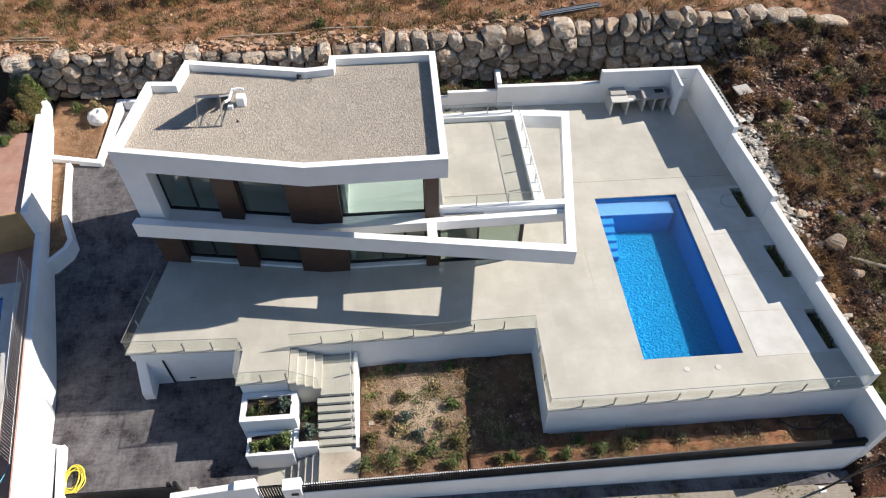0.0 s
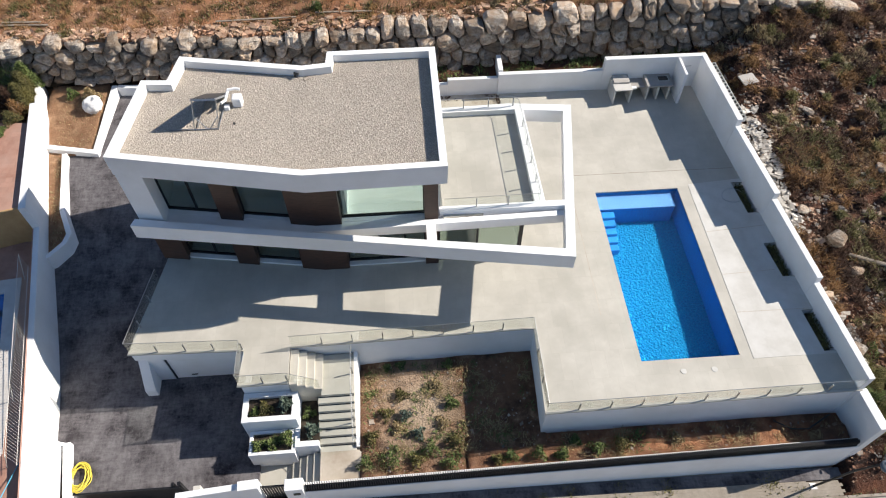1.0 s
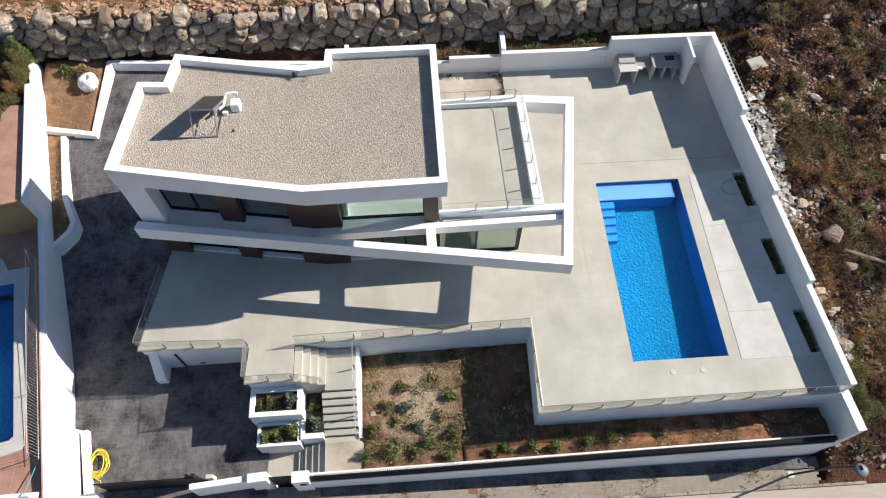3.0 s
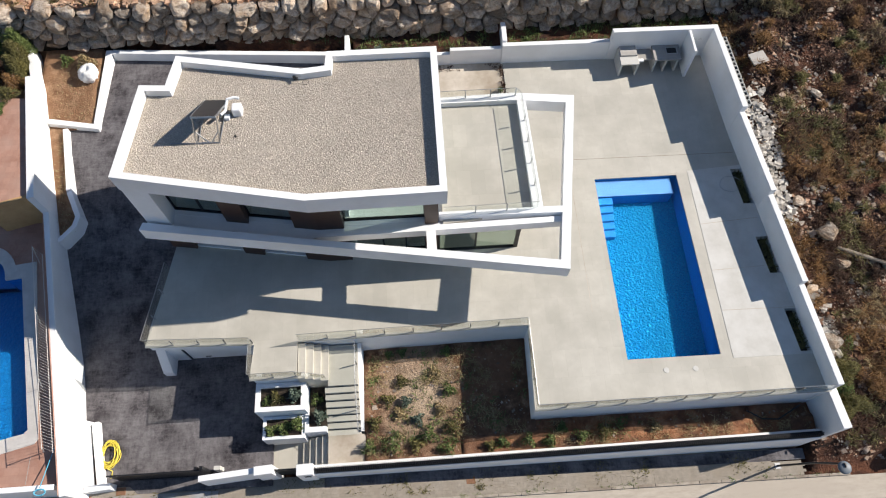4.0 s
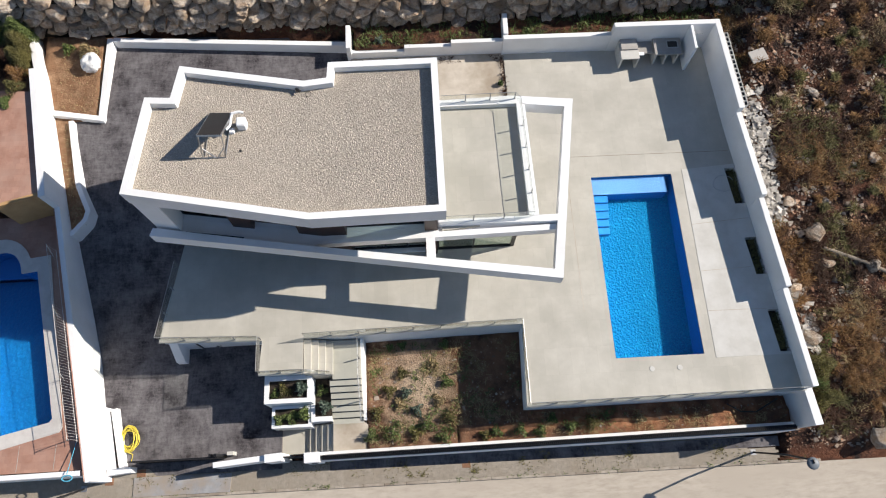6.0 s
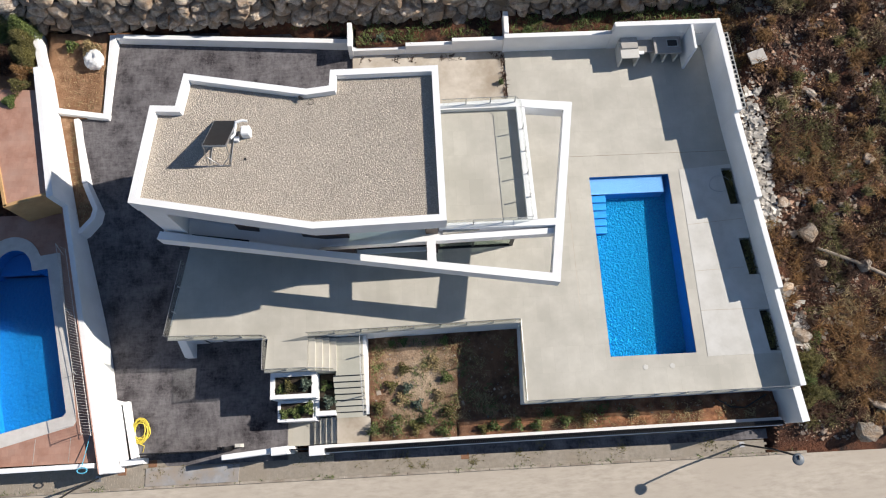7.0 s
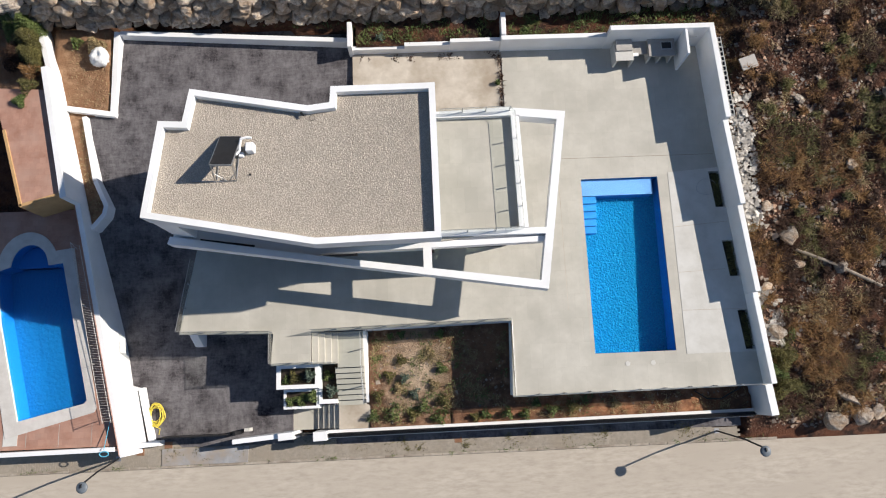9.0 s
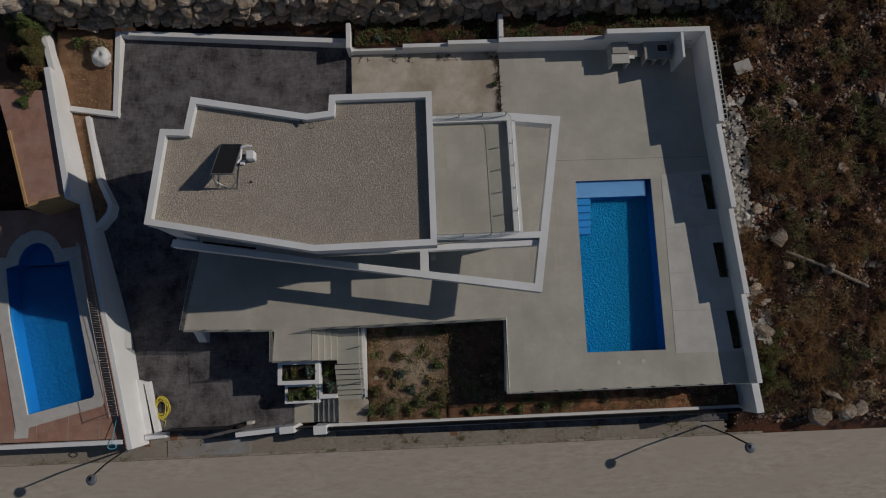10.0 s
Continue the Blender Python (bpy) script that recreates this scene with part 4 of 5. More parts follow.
balustrade([(1.95, 25.2, TOPZ), (5.3, 25.22, TOPZ), (5.52, 24.95, TOPZ), (5.62, 19.46, TOPZ), (1.75, 19.42, TOPZ)], height=0.55, post=0.48, spacing=1.15)

# ---- outdoor kitchen ----
kitchen = thing("outdoor_kitchen", (12.8, 29.5, 0), "pale concrete outdoor kitchen counter with open bays", "outdoor kitchen")
for x in (11.35, 12.2, 13.15, 13.7, 14.28):
    part("support", box(x, x + 0.09, 28.98 if x > 12.3 else 28.8, 29.9, 0, 0.82), PALE, kitchen)
part("worktop", box(13.1, 14.5, 28.95, 29.92, 0.82, 0.92, bevel=0.01), KERB, kitchen, "grey concrete worktop")
part("worktop", box(12.2, 13.1, 29.2, 29.92, 0.62, 0.70, bevel=0.01), KERB, kitchen, "grey concrete lower worktop")
part("shelf", box(11.35, 12.29, 28.78, 29.3, 0.82, 0.89, bevel=0.01), PALE, kitchen, "white slab")
part("back_block", box(11.4, 12.25, 29.3, 29.92, 0.82, 0.98, bevel=0.01), KERB, kitchen)
part("lip", box(12.25, 12.62, 29.1, 29.28, 0.62, 0.72, bevel=0.01), WHITE, kitchen)
sk = part("sink", ring([(13.75, 29.3), (14.35, 29.3), (14.35, 29.75), (13.75, 29.75)], [(13.8, 29.35), (14.3, 29.35), (14.3, 29.7), (13.8, 29.7)], 0.92, 0.94), STEEL, kitchen, "dark sink")
part("bowl", box(13.8, 14.3, 29.35, 29.7, 0.922, 0.926), DARK, sk)
wall("wall_screen", (14.78, 28.55), (14.78, 29.92), -0.07, 0.07, 0, 1.93, label="white screen wall beside the outdoor kitchen")
tap = tagged(part("wall_shower", tube([(15.05, 29.88, 1.55), (15.05, 29.6, 1.6), (15.4, 29.6, 1.6)], 0.02, 6), STEEL), "small steel shower arm on the white wall", "shower")

# open hollow blocks along the top of the tall wall
block = ring([(0, 0), (0.2, 0), (0.2, 0.25), (0, 0.25)], [(0.022, 0.018), (0.178, 0.018), (0.178, 0.232), (0.022, 0.232)], -0.25, 0.0)
block_me = bpy.data.meshes.new("block")
bmesh.ops.recalc_face_normals(block, faces=block.faces)
block.to_mesh(block_me)
block.free()
course = thing("block_course", (16.4, 27.5, 1.7), "row of open hollow concrete blocks on the wall", "block course")
for k in range(16):
    y = 29.35 - 0.26 * (k + 1)
    s = part("block", block_me, PALE, course)
    s.matrix_basis = Matrix.Translation((16.25 + (29.95 - y) * 0.051, y, 1.96)) @ pose(0, 0, 0, 0, 0, 3)
    # Solid dark box paints the shade inside each hollow.
    s2 = part("cavity", box(16.28 + (29.95 - y) * 0.051, 16.42 + (29.95 - y) * 0.051, y + 0.02, y + 0.24, 1.72, 1.88), DARK, course)

# ---- things on the roof ----
solar = thing("solar_collector", (-7, 22, 6.5), "dark tilted solar collector on a grey steel stand", "solar collector")
bm = bmesh.new()
bmesh.ops.create_cube(bm, size=1)
up = Vector((0, 1.62, -1.13))
tilt = math.atan2(up.z, up.y)
mat4 = Matrix.Translation((-6.9, 22.42, 7.13)) @ Matrix.Rotation(radians(-2), 4, "Z") @ Matrix.Rotation(tilt, 4, "X")
bm.transform(mat4 @ Matrix.Diagonal((0.92, up.length, 0.07, 1)))
part("frame", bm, STEEL, solar)
bm = bmesh.new()
bmesh.ops.create_cube(bm, size=1)
bm.transform(mat4 @ Matrix.Translation((0, 0, 0.036)) @ Matrix.Diagonal((0.86, up.length - 0.06, 0.012, 1)))
part("absorber", bm, DARK, solar, "dark glossy absorber plate")
for a, b in (((-7.33, 21.62, 7.68), (-7.5, 21.3, 6.5)), ((-6.46, 21.62, 7.68), (-6.6, 21.3, 6.5)), ((-7.5, 21.3, 6.55), (-6.6, 21.3, 6.55)),
             ((-7.5, 21.3, 6.55), (-8.45, 21.36, 6.53)), ((-7.42, 21.5, 7.0), (-7.0, 21.3, 6.56)), ((-6.54, 21.5, 7.0), (-6.9, 21.3, 6.56)),
             ((-7.3, 23.2, 6.56), (-7.4, 21.4, 6.55)), ((-6.45, 23.2, 6.56), (-6.6, 21.4, 6.55))):
    part("strut", tube([a, b], 0.022, 5), STEEL, solar)
unit = thing("roof_unit", (-6.0, 22.65, 6.5), "white roof box with white pipes beside the solar collector", "roof unit")
part("housing", box(-6.18, -5.82, 22.45, 22.84, 6.5, 6.92, bevel=0.04), WHITE, unit)
part("pipe", tube([(-6.35, 22.95, 6.98), (-6.1, 23.02, 6.98), (-5.9, 23.0, 6.95)], 0.055, 8), WHITE, unit)
part("pipe", tube([(-6.55, 22.3, 6.9), (-6.42, 22.5, 6.85), (-6.35, 23.0, 6.95)], 0.055, 8), WHITE, unit)
part("block", box(-6.5, -6.3, 22.3, 22.5, 6.5, 6.68, bevel=0.02), WHITE, unit)
vent = tagged(part("roof_vent", tube([(-3.9, 24.15, 6.5), (-3.9, 24.12, 6.7), (-3.75, 24.0, 6.72)], 0.05, 8), BLACKTUBE), "small black bent vent pipe on the gravel", "vent pipe")
tagged(part("roof_drain", tube([(-6.05, 21.55, 6.5), (-6.05, 21.55, 6.56)], 0.05, 8), BLACKTUBE), "small black roof drain cap in the gravel", "roof drain")
tagged(part("cable_loop", tube([(-3.45 + 0.12 * math.cos(a), 23.95 + 0.12 * math.sin(a), 6.55) for a in np.linspace(0, 6.2, 20)], 0.01, 4), BLACKTUBE), "thin coiled cable on the gravel roof", "cable")

tagged(part("cable_loop", tube([(15.62 + 0.5 * math.cos(a) * (1 + 0.1 * math.sin(2 * a)), 22.05 + 0.42 * math.sin(a), 0.025) for a in np.linspace(0.4, 5.6, 30)], 0.012, 5), STEEL, smooth=True), "thin grey cable lying in a loop on pale concrete", "cable")

tagged(part("black_cable", tube([(14.6, 11.75, -1.98), (15.2, 11.35, -1.97), (15.9, 11.3, -1.97), (16.5, 11.6, -1.97), (17.0, 11.85, -1.96)], 0.03, 6), BLACKTUBE, smooth=True), "black corrugated cable duct lying on the soil", "cable")

# ---- hose and sack ----
pts, r = [], random.Random(3)
for k in range(230):
    a = k * 0.32
    pts.append((-13.25 + (0.36 + 0.07 * math.sin(k * 0.11)) * math.cos(a) + 0.05 * math.sin(k * 0.05), 11.72 + (0.5 + 0.08 * math.cos(k * 0.17)) * math.sin(a) - 0.08 * math.cos(k * 0.03),
                drive_z(11.7) + 0.03 + 0.0006 * k))
pts += [(-13.05, 11.0, drive_z(11) + 0.03), (-13.1, 10.7, drive_z(10.7) + 0.03)]
tagged(part("garden_hose", tube(pts, 0.021, 6), YELLOW, smooth=True), "coiled bright yellow garden hose on the asphalt", "garden hose")
bm = bmesh.new()
bmesh.ops.create_icosphere(bm, subdivisions=4, radius=1)
for v in bm.verts:
    n = noise.noise(v.co * 1.7) * 0.12 - abs(noise.noise(v.co * 2.6)) * 0.22 + abs(noise.noise(v.co * 5.1)) * 0.10
    n -= 0.45 * max(0, 1 - (Vector((v.co.x, v.co.y + 0.1)).length / 0.5)) * (v.co.z > 0)
    v.co *= 1 + n
    v.co.z = max(v.co.z, -0.55)
bm.transform(Matrix.Translation((-15.75, 30.35, 0.27)) @ Matrix.Diagonal((0.5, 0.54, 0.48, 1)))
sack = tagged(part("builders_sack", bm, BAG, smooth=True), "crumpled white woven builder's sack on bare earth", "sack")

# ---- street furniture ----


def street_lamp(base, head, label):
    lamp = thing("street_lamp", base, label, "street lamp", "street lamps")
    b, h = Vector(base), Vector(head)
    m = b.lerp(h, 0.6) + Vector((0, 0.15, 0.1))
    part("pole", tube([b, b.lerp(m, 0.5), m, h + Vector((0, 0.12, 0.12)), h + Vector((0, 0, 0.1))], 0.045, 8), DARK, lamp)
    bm = bmesh.new()
    bmesh.ops.create_uvsphere(bm, u_segments=20, v_segments=10, radius=0.26)
    for v in bm.verts:
        v.co.z *= 0.35 if v.co.z > 0 else 0.75
    bm.transform(Matrix.Translation(h))
    part("lamp_head", bm, LAMPGREY, lamp, "blue grey domed lamp head", smooth=True)
    part("base_plate", box(b.x - 0.13, b.x + 0.13, b.y - 0.13, b.y + 0.13, b.z - 0.05, b.z + 0.03), STEEL, lamp)


def lamp_head_at(shadow, h):
    return (shadow[0] + 1.5 * h, shadow[1] + 0.25 * h, shadow[2] + h)


street_lamp((16.24, 9.57, street_z(16.24) - 0.03), lamp_head_at((10.75, 7.87, -3.72), 4.05), "slender dark street lamp with a blue grey domed head")
street_lamp((-15.08, 9.6, street_z(-15.08) - 0.03), lamp_head_at((-20.61, 7.78, -2.47), 3.8), "slender dark street lamp with a blue grey domed head")

for x, y in ((2.35, 9.75), (-14.0, 9.85), (-12.6, 10.15)):
    bm = box(x - 0.2, x + 0.2, y - 0.16, y + 0.16, street_z(x) - 0.06, street_z(x) - 0.012, bevel=0.01)
    tagged(part("drain_cover", bm, RUST), "rust brown square cover set in the grey footway", "drain cover", "covers in the footway")
bm = prism([(-12.88, 9.13), (-8.55, 9.13), (-8.5, 9.95), (-12.9, 9.95)], [street_z(x) - 0.06 for x in (-12.88, -8.55, -8.5, -12.9)], [street_z(x) + 0.006 for x in (-12.88, -8.55, -8.5, -12.9)])
tagged(part("concrete_ramp", bm, RAMP), "pale grey blue concrete ramp in front of the driveway gate", "ramp")

# ---- neighbour's plot ----
ARCH = [(-19.35 + 1.0 * math.cos(a), 19.5 + 1.14 * math.sin(a)) for a in np.linspace(0.0, math.pi, 16)]
NPOOL = [(-19.39, 11.67), (-16.12, 12.42), (-15.97, 12.6), (-17.59, 19.63), (-18.33, 19.54)] + ARCH[1:] + [(-21.0, 19.3), (-20.61, 16.6)]
patio = setting("neighbour_patio", holed([(-25, 10.35), (-14.35, 10.35), (-16.75, 22.4), (-25, 22.4)], [NPOOL], -2.9, -0.9), TERRACOTTA, "terracotta tiled patio round the neighbour's pool")
npool = thing("neighbour_pool", (-18.5, 15.5, -2.2), "blue swimming pool with a rounded stepped end and pale coping", "swimming pool")
RIM = [(-19.9, 10.9), (-15.62, 12.0), (-15.5, 12.2), (-17.08, 20.36), (-17.9, 20.25)] + [(-19.42 + 1.52 * math.cos(a), 19.5 + 1.77 * math.sin(a)) for a in np.linspace(0.43, math.pi - 0.2, 15)] + [(-21.55, 19.9), (-21.1, 16.4)]
part("coping", ring(RIM, inset(NPOOL, 0.03), -0.98, -0.86), COPING, npool, "pale stone coping")
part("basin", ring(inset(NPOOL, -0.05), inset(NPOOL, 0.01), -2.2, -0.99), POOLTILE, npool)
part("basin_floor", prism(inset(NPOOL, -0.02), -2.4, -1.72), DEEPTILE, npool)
for k in range(3):
    part("step", prism([(-19.35 + 0.97 * math.cos(a), 19.5 + (1.1 - 0.33 * k) * math.sin(a)) for a in np.linspace(0.0, math.pi, 10)], -2.1, -1.40 - 0.10 * k), POOLTILE, npool)
bm = bmesh.new()
bm.faces.new([bm.verts.new((x, y, -1.05)) for x, y in inset(NPOOL, -0.02)])
w2 = part("water", bm, WATER, npool, "clear rippled water")
w2.visible_shadow = False
setting("neighbour_terrace", prism([(-18.8, 22.06), (-16.85, 22.6), (-17.95, 28.2), (-20.7, 28.4), (-19.95, 26.1)], -2.0, 1.15), TERRACOTTA, "raised terracotta tiled terrace of the neighbour")
for a, b in (((-19.95, 26.1), (-18.8, 22.06)), ((-18.8, 22.06), (-16.85, 22.6))):
    wall("neighbour_terrace_edge", a, b, -0.02, 0.14, -2.0, 1.22, label="ochre rendered edge of the neighbour's terrace", material=OCHRE)
setting("neighbour_yard", box(-25, -18.2, 28.4, 33, -2, -0.3), REDEARTH, "shaded yard of the neighbour")
wall("neighbour_wall_1", (-25, 10.0), (-14.4, 10.1), 0.0, 0.22, -4, -0.62, label="low white front wall of the neighbour")
for k in range(4):
    x = -20.5 + 1.6 * k
    tagged(part("pavement_slab", box(-20.0 + 0.001 * k, -19.3, 10.55, 11.2, -0.9, -0.885) if k == 0 else box(x, x + 0.02, 10.4, 11.5, -0.9, -0.893), PALE if k == 0 else KERB, patio), "")

# bar fence on the boundary wall
nf = thing("bar_fence", (-15.8, 16, 0), "white metal bar fence standing on the boundary wall", "fence")
bar_me = bpy.data.meshes.new("bar")
bm = box(-0.005, 0.005, -0.005, 0.005, 0, 1.0)
bm.to_mesh(bar_me)
bm.free()
for k in range(70):
    y = 20.2 - 0.125 * k
    z = lerp(y, [(9.85, -0.6), (22.45, 0.1)])
    s = part("bar", bar_me, KERB, nf)
    s.matrix_basis = Matrix.Translation((wall_x(y) - 0.34, y, z))
for h in (0.12, 0.98):
    part("rail", tube([(wall_x(y) - 0.34, y, lerp(y, [(9.85, -0.6), (22.45, 0.1)]) + h) for y in (20.25, 11.5)], 0.012, 5), COPING, nf)
for y in (20.2, 17.2, 14.3, 11.6):
    z = lerp(y, [(9.85, -0.6), (22.45, 0.1)])
    part("stay", tube([(wall_x(y) - 0.34, y, z + 0.95), (wall_x(y) - 0.95, y + 0.05, -0.88)], 0.018, 5), COPING, nf)
net = thing("pool_net", (-14.9, 10.3, -0.6), "turquoise pool net leaning on the white wall", "pool net")
part("handle", tube([(-14.75, 11.8, -0.85), (-14.85, 10.2, -0.45)], 0.018, 5), TURQUOISE, net)
part("net_frame", tube([(-14.85 + 0.22 * math.cos(a), 10.02 + 0.12 * math.sin(a), -0.5) for a in np.linspace(0, 6.28, 14)], 0.03, 5), TURQUOISE, net)

# ---- plants ----


def leafy(name, centre, radius, height, count, material, label, category, leaf=0.03, seed=1, lean=0.9):
    """A small shrub: a few woody stems and many leaves in a broken dome."""
    rng = np.random.default_rng(seed)
    t = thing(name, centre, label, category)
    a, r = rng.uniform(0, 6.283, count), radius * rng.uniform(0, 1, count) ** 0.6
    lob = 0.7 + 0.3 * np.sin(a * 3 + seed)
    z = height * np.clip(1 - (r / radius) ** 2, 0.05, 1) * rng.uniform(0.15, 1, count)
    roots = np.stack([centre[0] + r * lob * np.cos(a), centre[1] + r * lob * np.sin(a), centre[2] + z], -1)
    part("foliage", blades(roots, rng.uniform(0.35, 1.0, count) * (0.10 + leaf * 3), rng, leaf, lean), material, t)
    for k in range(4):
        b = rng.uniform(0, 6.283)
        part("stem", tube([centre, (centre[0] + 0.4 * radius * math.cos(b), centre[1] + 0.4 * radius * math.sin(b), centre[2] + height * 0.7)], 0.012, 4), WOOD, t)
    return t


PLANTS = [  # planters
    (-4.95, 13.35, -0.93, 0.34, 0.6, GREYGREEN, 300, 0.035), (-5.75, 13.25, -0.93, 0.40, 0.35, OLIVE, 420, 0.016), (-6.15, 13.15, -0.93, 0.25, 0.25, GREEN, 160, 0.02),
    (-5.0, 12.3, -1.76, 0.42, 0.6, GREEN, 420, 0.022), (-5.6, 12.15, -1.76, 0.38, 0.3, GREEN, 300, 0.022), (-6.1, 12.1, -1.76, 0.32, 0.35, GREEN, 260, 0.022),
    (-4.0, 12.55, -1.72, 0.36, 0.55, GREYGREEN, 320, 0.03), (-4.15, 13.3, -1.72, 0.3, 0.35, GREEN, 220, 0.022)]
for k, (x, y, z, r, h, m, n, lf) in enumerate(PLANTS):
    leafy("shrub", (x, y, z), r, h, n, m, "young grey green shrub in a white planter" if m is GREYGREEN else "young green shrub in a white planter", "shrub", lf, 20 + k)
WEEDS = [(-1.93, 11.19, 0.42, 0.5, GREEN), (-0.88, 11.2, 0.58, 0.65, GREEN), (0.21, 12.24, 0.36, 0.4, GREYGREEN), (-1.06, 13.16, 0.38, 0.4, OLIVE), (-0.29, 13.06, 0.32, 0.35, GREYGREEN),
         (1.61, 13.44, 0.42, 0.35, GREEN), (0.65, 11.53, 0.5, 0.45, GREEN), (1.71, 11.82, 0.55, 0.5, OLIVE), (1.44, 10.93, 0.5, 0.4, GREEN), (-1.67, 12.21, 0.42, 0.35, OLIVE),
         (0.11, 11.16, 0.45, 0.4, OLIVE), (-0.44, 13.94, 0.42, 0.3, OLIVE), (3.77, 11.05, 0.35, 0.4, GREEN), (4.88, 11.05, 0.38, 0.5, GREEN), (5.81, 10.95, 0.36, 0.5, GREEN),
         (3.24, 10.95, 0.3, 0.35, OLIVE), (7.2, 11.1, 0.42, 0.55, GREEN), (8.2, 11.2, 0.45, 0.6, OLIVE), (10.5, 11.3, 0.3, 0.3, STRAW), (6.4, 11.5, 0.3, 0.35, GREEN),
         (1.6, 15.2, 0.3, 0.4, GREEN), (-0.4, 15.25, 0.25, 0.35, GREEN), (-1.0, 15.2, 0.2, 0.35, GREEN), (1.2, 12.6, 0.4, 0.3, STRAW), (-0.6, 12.5, 0.4, 0.25, STRAW), (1.0, 14.3, 0.4, 0.25, STRAW)]
for k, (x, y, r, h, m) in enumerate(WEEDS):
    leafy("weed", (x, y, garden_z(x, y)), r, h, 330, m, "dry straw coloured weed on bare soil" if m is STRAW else "green weed on bare garden soil", "weed", 0.017, 60 + k)
HILL = [(19.4, 13.2, 0.95, 1.1, OLIVE, 3600), (19.5, 11.9, 0.95, 1.1, OLIVE, 3600), (18.8, 12.6, 0.7, 0.9, GREEN, 2000), (18.3, 11.2, 0.5, 0.6, OLIVE, 700), (19.3, 12.4, 0.6, 1.0, GREEN, 900), (19.9, 14.6, 0.5, 0.5, GREEN, 350), (23.85, 27.4, 0.4, 0.45, GREEN, 300),
        (21.5, 11.8, 0.7, 0.5, SCRUB, 500), (20.6, 22.5, 0.7, 0.5, SCRUB, 500), (23.3, 20.2, 0.9, 0.6, SCRUB, 700), (25.0, 16.0, 0.8, 0.5, SCRUB, 600), (22.5, 24.5, 0.8, 0.5, SCRUB, 600),
        (19.0, 30.6, 0.8, 0.6, STRAW, 600), (25.5, 23.2, 0.9, 0.6, SCRUB, 700), (24.5, 13.2, 0.7, 0.6, GREEN, 500)]
for k, (x, y, r, h, m, n) in enumerate(HILL):
    leafy("hillside_bush", (x, y, ground_z(x, y) - 0.03), r, h, n, m, "scruffy bush on the dry hillside", "bush", 0.016, 120 + k)
HEDGE = [(-19.2, 31.9, 0.6, 0.9, 1.4, GREEN), (-19.05, 31.0, 0.6, 0.75, 1.5, OLIVE), (-18.9, 30.1, 0.6, 0.65, 1.5, OLIVE), (-18.85, 29.2, 0.8, 0.6, 1.1, HAY),
         (-18.85, 28.4, 1.15, 0.55, 0.6, OLIVE), (-20.0, 32.3, 0.0, 1.2, 1.8, GREEN), (-18.9, 32.7, 0.6, 0.7, 1.2, HAY), (-19.8, 30.4, 0.0, 1.1, 1.6, SCRUB), (-19.2, 27.6, 1.15, 0.4, 0.35, GREEN)]
for k, (x, y, z, r, h, m) in enumerate(HEDGE):
    leafy("hedge_shrub", (x, y, z), r, h, 6000 if r > 0.6 else 900, m, "tall feathery olive green shrub hanging over the boundary wall", "shrub", 0.013, 160 + k, 1.4)
for k, (x, y, z, r, h) in enumerate([(-0.9, 30.75, 0.3, 0.4, 0.5), (5.2, 28.2, -0.05, 0.1, 0.2), (6.8, 30.8, 0.5, 0.3, 0.4), (-17.0, 31.2, 0.15, 0.35, 0.5)]):
    leafy("weed", (x, y, z), r, h, 200, GREYGREEN if k == 0 else GREEN, "grey green weed at the foot of a wall", "weed", 0.035, 180 + k)
for k, (x, y, r, h) in enumerate([(-19.3, 37.0, 0.9, 0.8), (-17.2, 36.6, 1.0, 0.9), (-15.6, 36.4, 1.0, 0.7), (-14.0, 37.0, 0.8, 0.6), (-12.2, 37.2, 0.7, 0.5), (-9.6, 37.4, 0.8, 0.5), (-18.0, 38.0, 1.1, 0.9), (-16.0, 38.0, 1.1, 0.9), (22.3, 31.7, 0.8, 0.5), (20.8, 31.6, 0.6, 0.4), (23.4, 31.3, 0.7, 0.5)]):
    leafy("scrub_bush", (x, y, ground_z(x, y) - 0.03), r, h, 1200, SCRUB if k % 4 else OLIVE, "dark dead scrub bush on dry ground", "bush", 0.014, 230 + k)
leafy("dry_bush", (-16.0, 31.0, 0.15), 0.6, 0.7, 900, STRAW, "dry yellow bush on bare earth", "bush", 0.02, 190)
leafy("dry_bush", (5.8, 33.6, 2.9), 0.9, 0.8, 1100, STRAW, "large dry yellow bush on the stone wall", "bush", 0.02, 191)
leafy("dry_bush", (7.2, 33.2, 3.0), 0.7, 0.6, 800, STRAW, "large dry yellow bush on the stone wall", "bush", 0.02, 192)
leafy("green_bush", (-3.9, 34.2, 2.7), 0.45, 0.6, 400, GREEN, "dark green bush on the dry field", "bush", 0.02, 193)
leafy("green_bush", (2.8, 35.5, 3.2), 0.7, 0.7, 600, GREEN, "dark green bush on the dry field", "bush", 0.02, 194)
for b in BEDS:
    cx, cy = sum(p[0] for p in b) / 4, sum(p[1] for p in b) / 4
    rng = np.random.default_rng(int(cy * 10))
    n = 420
    rt = np.stack([cx + rng.uniform(-0.2, 0.2, n), cy + rng.uniform(-0.85, 0.85, n), np.full(n, -0.17)], -1)
    stuff("bed_weeds", blades(rt, rng.uniform(0.08, 0.26, n), rng, 0.012, 0.9), OLIVE, "sparse weeds in a dark planting bed", "weeds")


